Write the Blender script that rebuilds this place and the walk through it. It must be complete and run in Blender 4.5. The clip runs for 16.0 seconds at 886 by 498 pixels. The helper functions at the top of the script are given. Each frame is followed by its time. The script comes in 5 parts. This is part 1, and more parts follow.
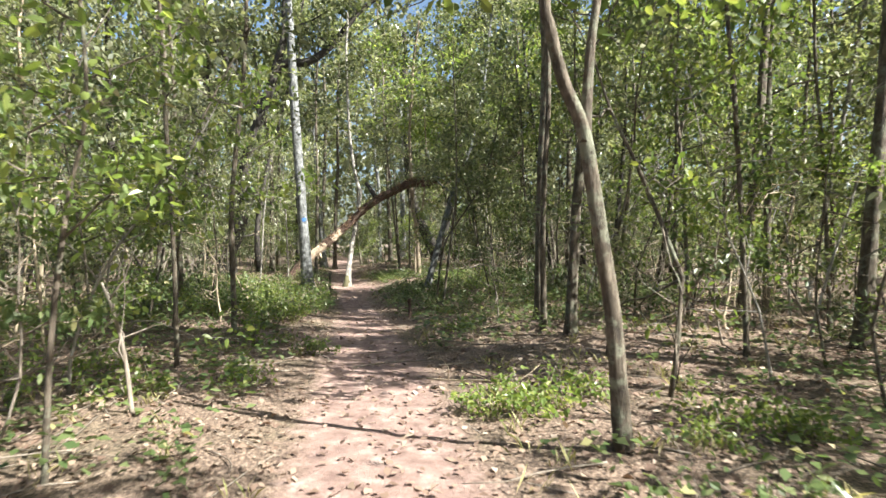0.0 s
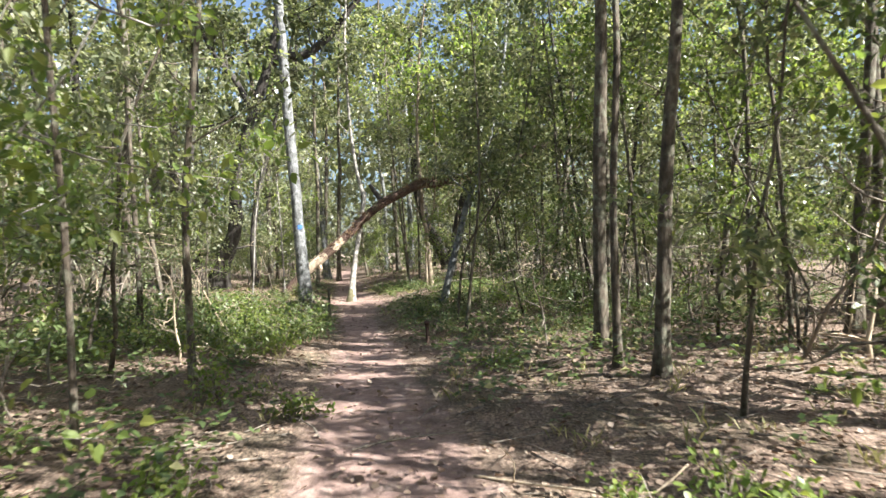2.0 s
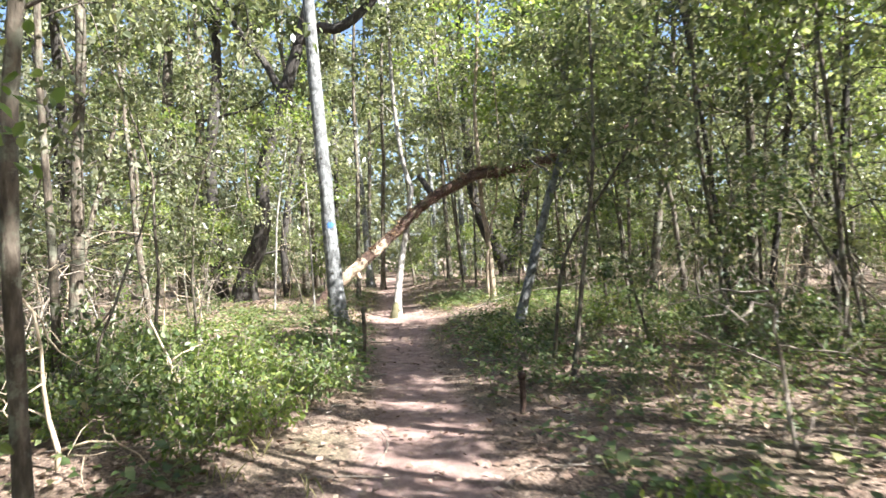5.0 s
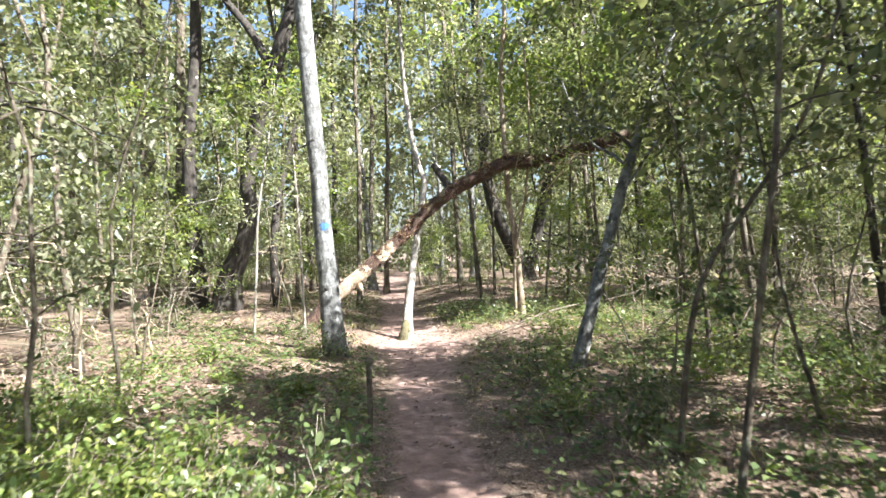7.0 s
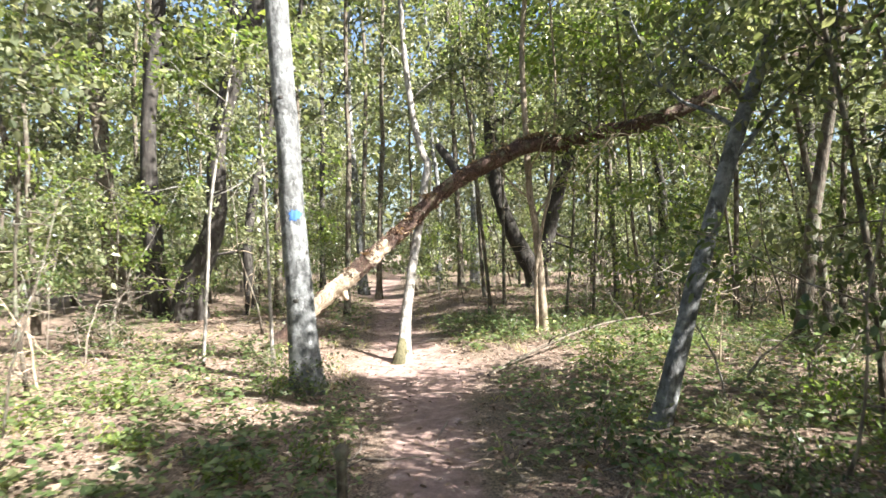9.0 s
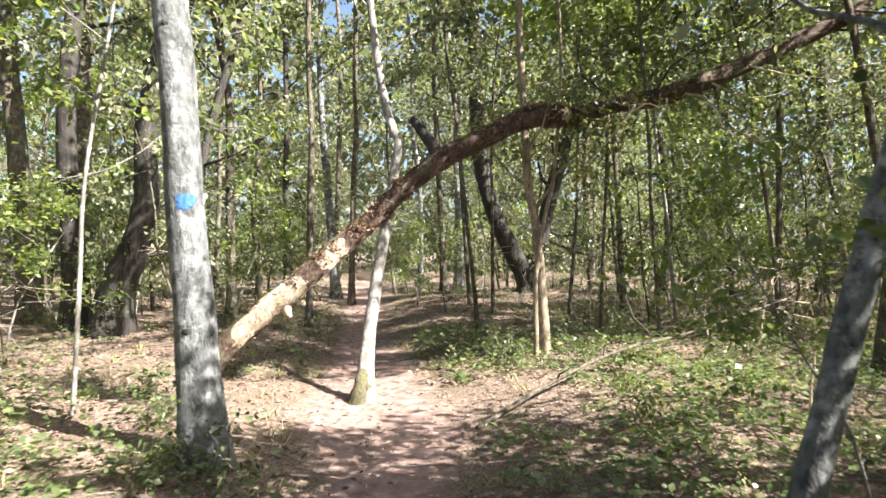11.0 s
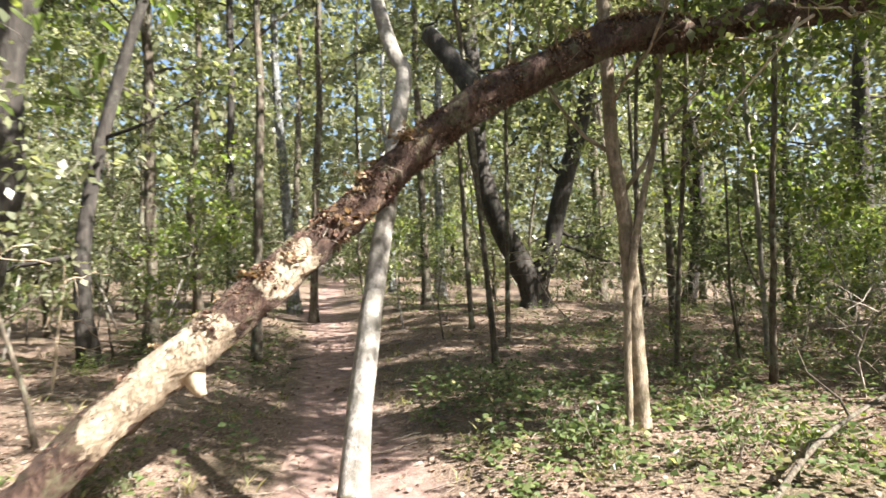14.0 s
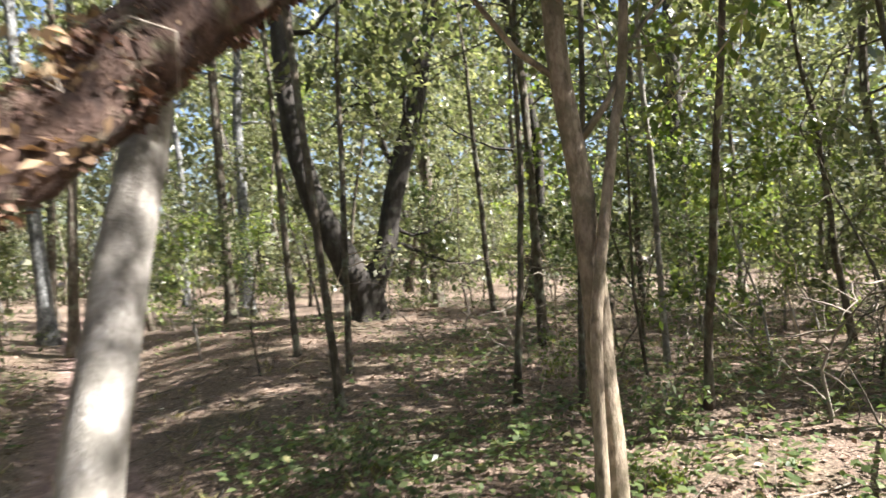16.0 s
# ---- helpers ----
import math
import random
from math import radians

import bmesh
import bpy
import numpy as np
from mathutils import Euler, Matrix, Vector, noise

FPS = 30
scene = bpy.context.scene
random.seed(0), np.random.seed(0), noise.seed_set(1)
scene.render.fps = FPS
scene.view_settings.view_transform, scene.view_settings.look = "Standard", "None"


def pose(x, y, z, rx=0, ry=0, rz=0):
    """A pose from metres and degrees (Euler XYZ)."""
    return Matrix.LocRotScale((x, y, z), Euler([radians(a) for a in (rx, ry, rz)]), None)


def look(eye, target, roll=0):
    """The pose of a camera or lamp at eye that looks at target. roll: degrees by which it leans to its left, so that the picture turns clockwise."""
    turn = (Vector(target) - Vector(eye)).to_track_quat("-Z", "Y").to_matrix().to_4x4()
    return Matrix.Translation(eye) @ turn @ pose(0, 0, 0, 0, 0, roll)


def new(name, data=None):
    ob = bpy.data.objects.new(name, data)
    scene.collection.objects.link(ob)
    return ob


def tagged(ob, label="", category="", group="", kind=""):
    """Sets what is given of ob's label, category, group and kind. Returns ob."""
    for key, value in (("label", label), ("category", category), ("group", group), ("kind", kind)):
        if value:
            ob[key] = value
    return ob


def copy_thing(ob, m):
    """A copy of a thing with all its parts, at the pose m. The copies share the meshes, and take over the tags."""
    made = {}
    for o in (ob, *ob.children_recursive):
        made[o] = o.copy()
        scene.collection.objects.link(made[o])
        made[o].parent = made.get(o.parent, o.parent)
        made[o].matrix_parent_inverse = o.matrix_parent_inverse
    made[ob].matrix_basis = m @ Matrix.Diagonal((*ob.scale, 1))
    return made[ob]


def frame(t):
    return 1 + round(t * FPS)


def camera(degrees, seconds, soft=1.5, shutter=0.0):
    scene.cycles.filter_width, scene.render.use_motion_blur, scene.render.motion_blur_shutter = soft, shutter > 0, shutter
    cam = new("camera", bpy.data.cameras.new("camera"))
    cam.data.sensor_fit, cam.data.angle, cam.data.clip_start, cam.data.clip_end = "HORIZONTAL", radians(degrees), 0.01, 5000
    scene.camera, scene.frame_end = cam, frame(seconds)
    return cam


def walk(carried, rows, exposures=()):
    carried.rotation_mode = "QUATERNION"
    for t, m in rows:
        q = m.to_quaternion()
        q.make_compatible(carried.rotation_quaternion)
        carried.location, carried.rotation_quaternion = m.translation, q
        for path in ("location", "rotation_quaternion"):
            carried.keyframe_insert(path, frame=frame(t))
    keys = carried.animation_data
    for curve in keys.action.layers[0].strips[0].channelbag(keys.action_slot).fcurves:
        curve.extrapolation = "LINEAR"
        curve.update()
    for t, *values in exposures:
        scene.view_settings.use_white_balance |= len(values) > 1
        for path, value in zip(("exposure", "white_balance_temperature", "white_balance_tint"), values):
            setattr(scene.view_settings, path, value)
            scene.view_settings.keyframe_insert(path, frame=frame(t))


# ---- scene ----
cam = camera(68.7, 16.0, soft=1.5, shutter=0.5)
PATH = [
    (0, (0.007, 1.54, 1.205), (-0.015, 3.54, 1.187), -0.1),
    (0.5, (-0.031, 2.115, 1.215), (-0.062, 4.115, 1.199), -1.3),
    (1, (-0.108, 2.676, 1.192), (-0.137, 4.675, 1.186), -2.1),
    (1.5, (-0.151, 3.245, 1.186), (-0.186, 5.245, 1.184), -1.9),
    (2, (-0.262, 3.813, 1.201), (-0.303, 5.812, 1.206), -1.5),
    (2.5, (-0.27, 4.414, 1.216), (-0.313, 6.413, 1.216), -1.6),
    (3, (-0.344, 4.972, 1.222), (-0.386, 6.972, 1.226), -1.6),
    (3.5, (-0.351, 5.569, 1.195), (-0.398, 7.569, 1.194), -1.6),
    (4, (-0.443, 6.171, 1.207), (-0.519, 8.169, 1.205), -2.1),
    (4.5, (-0.611, 6.809, 1.184), (-0.753, 8.804, 1.187), -1.9),
    (5, (-0.81, 7.413, 1.188), (-0.992, 9.405, 1.213), -1.8),
    (5.2, (-0.886, 7.662, 1.201), (-1.083, 9.652, 1.232), -1.7),
    (7.3, (-1.514, 10.56, 1.483), (-1.695, 12.552, 1.487), -1.4),
    (7.5, (-1.551, 10.817, 1.485), (-1.733, 12.809, 1.49), -1.5),
    (7.9, (-1.623, 11.305, 1.464), (-1.8, 13.298, 1.47), -1.4),
    (8, (-1.648, 11.43, 1.464), (-1.83, 13.422, 1.473), -1.6),
    (8.5, (-1.848, 12.036, 1.457), (-2.031, 14.028, 1.471), -0.9),
    (9, (-1.894, 12.669, 1.44), (-2.056, 14.662, 1.453), -0.6),
    (9.2, (-1.918, 12.921, 1.438), (-2.055, 14.916, 1.446), -0.7),
    (11.3, (-1.984, 15.377, 1.503), (-2.095, 17.374, 1.51), -0.3),
    (11.5, (-2.014, 15.617, 1.493), (-2.126, 17.614, 1.508), -0.1),
    (12, (-2.135, 16.206, 1.493), (-2.246, 18.203, 1.513), 0.0),
    (12.5, (-2.222, 16.821, 1.518), (-2.342, 18.818, 1.536), 0.2),
    (13, (-2.409, 17.375, 1.517), (-2.524, 19.372, 1.538), 0.3),
    (13.5, (-2.565, 18.004, 1.518), (-2.665, 20.002, 1.537), -0.2),
    (14, (-2.765, 18.589, 1.557), (-2.755, 20.589, 1.572), -0.5),
    (14.5, (-2.816, 19.185, 1.538), (-2.664, 21.179, 1.554), -1.3),
    (15, (-2.941, 19.791, 1.528), (-2.666, 21.772, 1.542), -1.5),
    (15.5, (-2.96, 20.448, 1.519), (-2.541, 22.404, 1.542), -2.0),
    (16, (-2.878, 21.12, 1.541), (-2.283, 23.029, 1.551), -2.4),
]
walk(cam, [(t, look(eye, target, roll)) for t, eye, target, roll in PATH], exposures=((0.0, 2.1, 6200, 6.5), (2.0, 2.22, 6100, 9.0), (5.0, 2.64, 5950, 11.0), (9.0, 2.6, 6100, 10.5), (13.5, 2.37, 6350, 11.5), (15.0, 2.45, 6250, 12.0), (16.0, 2.4, 6150, 13.0)))

# ---- world and sun ----
SUN_AZ, SUN_EL = 114.0, 43.0   # compass degrees from +y towards +x, and height
world = bpy.data.worlds.new("sky")
scene.world = world
world.use_nodes = True
sky = world.node_tree.nodes.new("ShaderNodeTexSky")
sky.sky_type, sky.sun_disc = "NISHITA", False
sky.sun_elevation, sky.sun_rotation = radians(SUN_EL), radians(SUN_AZ)
back = world.node_tree.nodes["Background"]
sky.dust_density = 3.0
back.inputs["Strength"].default_value = 0.051
world.node_tree.links.new(sky.outputs[0], back.inputs[0])
sun = new("sun", bpy.data.lights.new("sun", "SUN"))
sun.data.energy, sun.data.angle, sun.data.color = 5.0, radians(0.53), (1.0, 0.94, 0.84)
to_sun = Vector((math.sin(radians(SUN_AZ)) * math.cos(radians(SUN_EL)), math.cos(radians(SUN_AZ)) * math.cos(radians(SUN_EL)), math.sin(radians(SUN_EL))))
sun.matrix_world = look(to_sun * 40, (0, 0, 0))


# ---- materials ----
def material(name, rough=0.8):
    m = bpy.data.materials.new(name)
    m.use_nodes = True
    nt = m.node_tree
    b = nt.nodes["Principled BSDF"]
    b.inputs["Roughness"].default_value = rough
    return m, nt, b


def add(nt, kind, **values):
    n = nt.nodes.new(kind)
    for k, v in values.items():
        n.inputs[k.replace("_", " ")].default_value = v
    return n


def ramp(nt, stops, fac, mode="LINEAR"):
    n = nt.nodes.new("ShaderNodeValToRGB")
    n.color_ramp.interpolation = mode
    e = n.color_ramp.elements
    while len(e) < len(stops):
        e.new(0.5)
    for k, (p, c) in enumerate(stops):
        e[k].position, e[k].color = p, (*c, 1)
    nt.links.new(fac, n.inputs[0])
    return n.outputs[0]


def mix(nt, fac, a, b, kind="MIX"):
    n = nt.nodes.new("ShaderNodeMix")
    n.data_type, n.blend_type = "RGBA", kind
    for sock, v in ((n.inputs[0], fac), (n.inputs[6], a), (n.inputs[7], b)):
        if isinstance(v, bpy.types.NodeSocket):
            nt.links.new(v, sock)
        else:
            sock.default_value = v if isinstance(v, float) else (*v, 1)
    return n.outputs[2]


def noise_tex(nt, coord, scale, detail=4.0, rough=0.55):
    n = add(nt, "ShaderNodeTexNoise", Scale=scale, Detail=detail, Roughness=rough)
    nt.links.new(coord, n.inputs["Vector"])
    return n.outputs["Fac"]


def local(nt, stretch=(1, 1, 1)):
    """Object coordinates, stretched, with an offset of each object's own."""
    tc = nt.nodes.new("ShaderNodeTexCoord")
    info = nt.nodes.new("ShaderNodeObjectInfo")
    shift = add(nt, "ShaderNodeVectorMath")
    shift.operation = "MULTIPLY_ADD"
    shift.inputs[1].default_value = stretch
    off = add(nt, "ShaderNodeMath")
    off.operation = "MULTIPLY"
    off.inputs[1].default_value = 37.0
    nt.links.new(info.outputs["Random"], off.inputs[0])
    nt.links.new(tc.outputs["Object"], shift.inputs[0])
    nt.links.new(off.outputs[0], shift.inputs[2])
    return shift.outputs[0]


def bump(nt, b, height, strength=0.5, distance=0.02):
    n = add(nt, "ShaderNodeBump", Strength=strength, Distance=distance)
    nt.links.new(height, n.inputs["Height"])
    nt.links.new(n.outputs[0], b.inputs["Normal"])


def bark(name, dark, mid, light, lichen=None, amount=0.5, grain=26.0, depth=0.02, stretch=0.18, cracks=0.0):
    m, nt, b = material(name, 0.9)
    along = local(nt, (1, 1, stretch))
    even = local(nt)
    fissure = noise_tex(nt, along, grain, 6, 0.65)
    blotch = noise_tex(nt, even, 3.2, 5, 0.6)
    col = ramp(nt, ((0.3, dark), (0.5, mid), (0.72, light)), fissure)
    if lichen:
        spots = noise_tex(nt, even, 7.0, 6, 0.7)
        mask = ramp(nt, ((0.56 - 0.14 * amount, (0, 0, 0)), (0.66 - 0.1 * amount, (1, 1, 1))), spots)
        col = mix(nt, mask, col, lichen)
    tone = ramp(nt, ((0.3, (0.62, 0.6, 0.58)), (0.7, (1.1, 1.1, 1.1))), blotch)
    col = mix(nt, 1.0, col, tone, "MULTIPLY")
    if cracks:
        split = noise_tex(nt, local(nt, (1, 1, 0.12)), 34.0, 3, 0.6)
        patch = noise_tex(nt, even, 5.0, 4, 0.6)
        sm = add(nt, "ShaderNodeMath")
        sm.operation = "MULTIPLY"
        nt.links.new(ramp(nt, ((0.6, (0, 0, 0)), (0.68, (1, 1, 1))), split), sm.inputs[0])
        nt.links.new(ramp(nt, ((0.42, (0, 0, 0)), (0.55, (cracks, cracks, cracks))), patch), sm.inputs[1])
        col = mix(nt, sm.outputs[0], col, dark)
    nt.links.new(col, b.inputs["Base Color"])
    bump(nt, b, fissure, 0.9, depth)
    return m


BARK_GREY = bark("grey_lichened_bark", (0.035, 0.035, 0.033), (0.135, 0.14, 0.14), (0.235, 0.245, 0.245), (0.3, 0.31, 0.31), 0.4, 15, 0.03, 0.6, 0.85)
BARK_TAN = bark("tan_bark", (0.10, 0.075, 0.05), (0.31, 0.25, 0.185), (0.46, 0.39, 0.30), (0.19, 0.16, 0.105), 0.6, 30, 0.015, 0.4)
BARK_PALE = bark("pale_grey_bark", (0.12, 0.105, 0.09), (0.34, 0.318, 0.29), (0.5, 0.475, 0.44), (0.2, 0.187, 0.163), 0.8, 30, 0.015, 0.45, 0.7)
BARK_BROWN = bark("brown_bark", (0.026, 0.02, 0.014), (0.092, 0.073, 0.053), (0.21, 0.175, 0.135), (0.18, 0.185, 0.135), 0.4, 22, 0.03, 0.3)
BARK_DARK = bark("dark_oak_bark", (0.014, 0.012, 0.01), (0.038, 0.032, 0.027), (0.08, 0.07, 0.06), (0.08, 0.08, 0.065), 0.1, 16, 0.04)
BARK_RED = bark("brown_peeling_bark", (0.022, 0.012, 0.009), (0.078, 0.044, 0.032), (0.18, 0.115, 0.085), (0.13, 0.12, 0.07), 0.35, 26, 0.05, 0.5)


def peel(m):
    """Shows pale bare wood where the mesh says that the bark has come off."""
    nt = m.node_tree
    b = nt.nodes["Principled BSDF"]
    old = b.inputs["Base Color"].links[0].from_socket
    at = nt.nodes.new("ShaderNodeAttribute")
    at.attribute_name = "peeled"
    n = noise_tex(nt, local(nt, (1, 1, 1)), 9.0, 6, 0.7)
    sm = add(nt, "ShaderNodeMath")
    nt.links.new(n, sm.inputs[0])
    nt.links.new(at.outputs["Fac"], sm.inputs[1])
    mask = ramp(nt, ((0.95, (0, 0, 0)), (1.08, (1, 1, 1))), sm.outputs[0])
    grain = noise_tex(nt, local(nt, (0.4, 1, 0.4)), 24.0, 5, 0.6)
    wood = ramp(nt, ((0.3, (0.22, 0.162, 0.105)), (0.5, (0.39, 0.315, 0.23)), (0.7, (0.52, 0.445, 0.345))), grain)
    nt.links.new(mix(nt, mask, old, wood), b.inputs["Base Color"])


peel(BARK_RED)
WOOD_BARE = bark("bare_weathered_wood", (0.30, 0.23, 0.15), (0.48, 0.39, 0.28), (0.62, 0.54, 0.42), None, 0, 30, 0.006)
TWIG = bark("grey_twig", (0.10, 0.08, 0.06), (0.22, 0.185, 0.15), (0.38, 0.34, 0.29), None, 0, 30, 0.004)
MOSS = bark("moss", (0.035, 0.032, 0.016), (0.095, 0.088, 0.042), (0.17, 0.15, 0.085), None, 0, 60, 0.01)


def leaf(name, stops, through_=0.4, rough=0.42, tint=(1.2, 1.25, 0.72)):
    m, nt, b = material(name, rough)
    geo = nt.nodes.new("ShaderNodeNewGeometry")
    info = nt.nodes.new("ShaderNodeObjectInfo")
    col = ramp(nt, stops, geo.outputs["Random Per Island"])
    hsv = add(nt, "ShaderNodeHueSaturation")
    near = add(nt, "ShaderNodeMapRange")
    near.inputs["To Min"].default_value, near.inputs["To Max"].default_value = 0.75, 1.25
    nt.links.new(info.outputs["Random"], near.inputs["Value"])
    nt.links.new(near.outputs[0], hsv.inputs["Value"])
    nt.links.new(col, hsv.inputs["Color"])
    col = hsv.outputs[0]
    nt.links.new(col, b.inputs["Base Color"])
    tr = nt.nodes.new("ShaderNodeBsdfTranslucent")
    nt.links.new(mix(nt, 1.0, col, tint, "MULTIPLY"), tr.inputs["Color"])
    ms = add(nt, "ShaderNodeMixShader", Fac=through_)
    nt.links.new(b.outputs[0], ms.inputs[1])
    nt.links.new(tr.outputs[0], ms.inputs[2])
    nt.links.new(ms.outputs[0], nt.nodes["Material Output"].inputs["Surface"])
    return m


LEAF_OAK = leaf("glossy_green_leaf", ((0.0, (0.06, 0.078, 0.037)), (0.45, (0.128, 0.15, 0.073)), (0.8, (0.225, 0.236, 0.135)), (1.0, (0.36, 0.35, 0.24))), 0.5, 0.36)
LEAF_GREY = leaf("grey_green_leaf", ((0.0, (0.085, 0.1, 0.058)), (0.55, (0.175, 0.19, 0.112)), (1.0, (0.29, 0.285, 0.2))), 0.48, 0.36)
LEAF_FRESH = leaf("yellow_green_leaf", ((0.0, (0.1, 0.15, 0.04)), (0.6, (0.175, 0.23, 0.065)), (1.0, (0.3, 0.32, 0.095))), 0.56, 0.36)
LEAF_GROUND = leaf("undergrowth_leaf", ((0.0, (0.05, 0.078, 0.028)), (0.6, (0.1, 0.135, 0.05)), (0.93, (0.17, 0.195, 0.09)), (0.98, (0.27, 0.25, 0.12)), (1.0, (0.36, 0.29, 0.19))), 0.42, 0.4)
LITTER = leaf("dry_leaf", ((0.0, (0.10, 0.06, 0.042)), (0.45, (0.22, 0.15, 0.11)), (0.85, (0.32, 0.24, 0.18)), (1.0, (0.42, 0.34, 0.27))), 0.12, 0.8, (1.1, 0.9, 0.6))
GRASS = leaf("dry_grass_blade", ((0.0, (0.12, 0.14, 0.045)), (0.5, (0.26, 0.24, 0.1)), (1.0, (0.42, 0.36, 0.2))), 0.35, 0.6)
DEAD_FERN = leaf("dead_brown_fern", ((0.0, (0.04, 0.02, 0.014)), (0.55, (0.12, 0.062, 0.042)), (0.9, (0.2, 0.12, 0.08)), (1.0, (0.4, 0.3, 0.2))), 0.15, 0.8, (1.1, 0.9, 0.6))
DRY_FERN = leaf("dry_tan_fern", ((0.0, (0.12, 0.07, 0.04)), (0.5, (0.26, 0.175, 0.105)), (1.0, (0.38, 0.29, 0.18))), 0.3, 0.75, (1.1, 0.95, 0.6))


def make_ground():
    m, nt, b = material("forest_floor", 0.95)
    tc = nt.nodes.new("ShaderNodeTexCoord")
    at = nt.nodes.new("ShaderNodeAttribute")
    at.attribute_name = "worn"
    p = tc.outputs["Object"]
    big, mid_, fine = noise_tex(nt, p, 0.7, 4), noise_tex(nt, p, 6.0, 6, 0.65), noise_tex(nt, p, 45.0, 6, 0.7)
    dirt = ramp(nt, ((0.3, (0.14, 0.088, 0.074)), (0.55, (0.28, 0.192, 0.165)), (0.75, (0.47, 0.37, 0.33))), mid_)
    litter = ramp(nt, ((0.36, (0.042, 0.028, 0.02)), (0.5, (0.15, 0.104, 0.076)), (0.66, (0.36, 0.28, 0.215))), fine)
    green = ramp(nt, ((0.35, (0.035, 0.034, 0.016)), (0.7, (0.16, 0.135, 0.075))), fine)
    side = mix(nt, ramp(nt, ((0.5, (0, 0, 0)), (0.68, (0.7, 0.7, 0.7))), big), litter, green)
    edge = add(nt, "ShaderNodeMath")
    edge.operation = "MULTIPLY_ADD"
    edge.inputs[1].default_value = 0.55
    nt.links.new(mid_, edge.inputs[0])
    nt.links.new(at.outputs["Fac"], edge.inputs[2])
    mask = ramp(nt, ((0.62, (0, 0, 0)), (0.9, (1, 1, 1))), edge.outputs[0])
    col = mix(nt, mask, side, dirt)
    tone = ramp(nt, ((0.3, (0.75, 0.73, 0.72)), (0.7, (1.12, 1.1, 1.08))), fine)
    nt.links.new(mix(nt, 1.0, col, tone, "MULTIPLY"), b.inputs["Base Color"])
    bump(nt, b, fine, 0.6, 0.03)
    return m


GROUND = make_ground()
def worn(m):
    """Lets the bark show through where the coat of paint is thin."""
    nt = m.node_tree
    b = nt.nodes["Principled BSDF"]
    at = nt.nodes.new("ShaderNodeAttribute")
    at.attribute_name = "coat"
    sm = add(nt, "ShaderNodeMath")
    nt.links.new(noise_tex(nt, local(nt, (1, 1, 0.5)), 24.0, 6, 0.75), sm.inputs[0])
    nt.links.new(at.outputs["Fac"], sm.inputs[1])
    cover = ramp(nt, ((0.74, (0, 0, 0)), (0.92, (1, 1, 1))), sm.outputs[0])
    ms = nt.nodes.new("ShaderNodeMixShader")
    nt.links.new(cover, ms.inputs[0])
    nt.links.new(nt.nodes.new("ShaderNodeBsdfTransparent").outputs[0], ms.inputs[1])
    nt.links.new(b.outputs[0], ms.inputs[2])
    nt.links.new(ms.outputs[0], nt.nodes["Material Output"].inputs["Surface"])


PAINT = bark("blue_blaze_paint", (0.03, 0.09, 0.26), (0.05, 0.15, 0.4), (0.1, 0.23, 0.5), None, 0, 40, 0.006)
worn(PAINT)

# ---- plan ----
# the trail's middle line: y, x, half width
TRAIL = np.array(((-30, 0.6, 0.6), (0, 0.1, 0.6), (4.7, -0.3, 0.62), (6.0, -0.5, 0.62), (8.1, -0.78, 0.6), (10.7, -1.25, 0.52), (12.5, -1.45, 0.52), (14.8, -1.92, 0.42), (17.4, -2.38, 0.4),
                  (19.6, -2.62, 0.5), (21.4, -3.0, 1.0), (23.5, -3.4, 0.7), (27.8, -4.33, 0.5), (31.0, -4.77, 0.6), (39.0, -6.7, 0.6), (60.0, -9.0, 0.6), (90, -12, 0.6)))
DIP = np.array(((-40, 0), (9, 0), (12.5, -0.1), (17, -0.17), (23, -0.2), (31, -0.22), (45, -0.1), (90, 0)))


def trail_x(y):
    return np.interp(y, TRAIL[:, 0], TRAIL[:, 1])


def trail_off(x, y):
    """Distance from the trail's middle, in half widths and in metres."""
    d = np.abs(x - trail_x(y))
    return d / np.interp(y, TRAIL[:, 0], TRAIL[:, 2]), d


def wave(x, y):
    return 0.035 * np.sin(x * 0.9 + 1.3 * np.sin(y * 0.37)) + 0.03 * np.sin(y * 1.1 + x * 0.53 + 2.0) + 0.012 * np.sin(x * 3.1 + y * 2.3) + 0.01 * np.sin(y * 4.7 - x * 1.9)


def ground_z(x, y):
    x, y = np.asarray(x, float), np.asarray(y, float)
    d = np.abs(x - trail_x(y))
    z = np.interp(y, DIP[:, 0], DIP[:, 1]) * np.exp(-(d / 1.5) ** 2)
    side = np.clip((d - 0.5) / 1.5, 0, 1)
    z = z + side * wave(x, y) + 0.05 * side
    z = z + 0.35 * np.exp(-((x + 0.9) ** 2 + (y - 33) ** 2) / 16)
    z = z + 0.012 * (1 - side) * np.sin(y * 2.9 + x * 2)
    return z


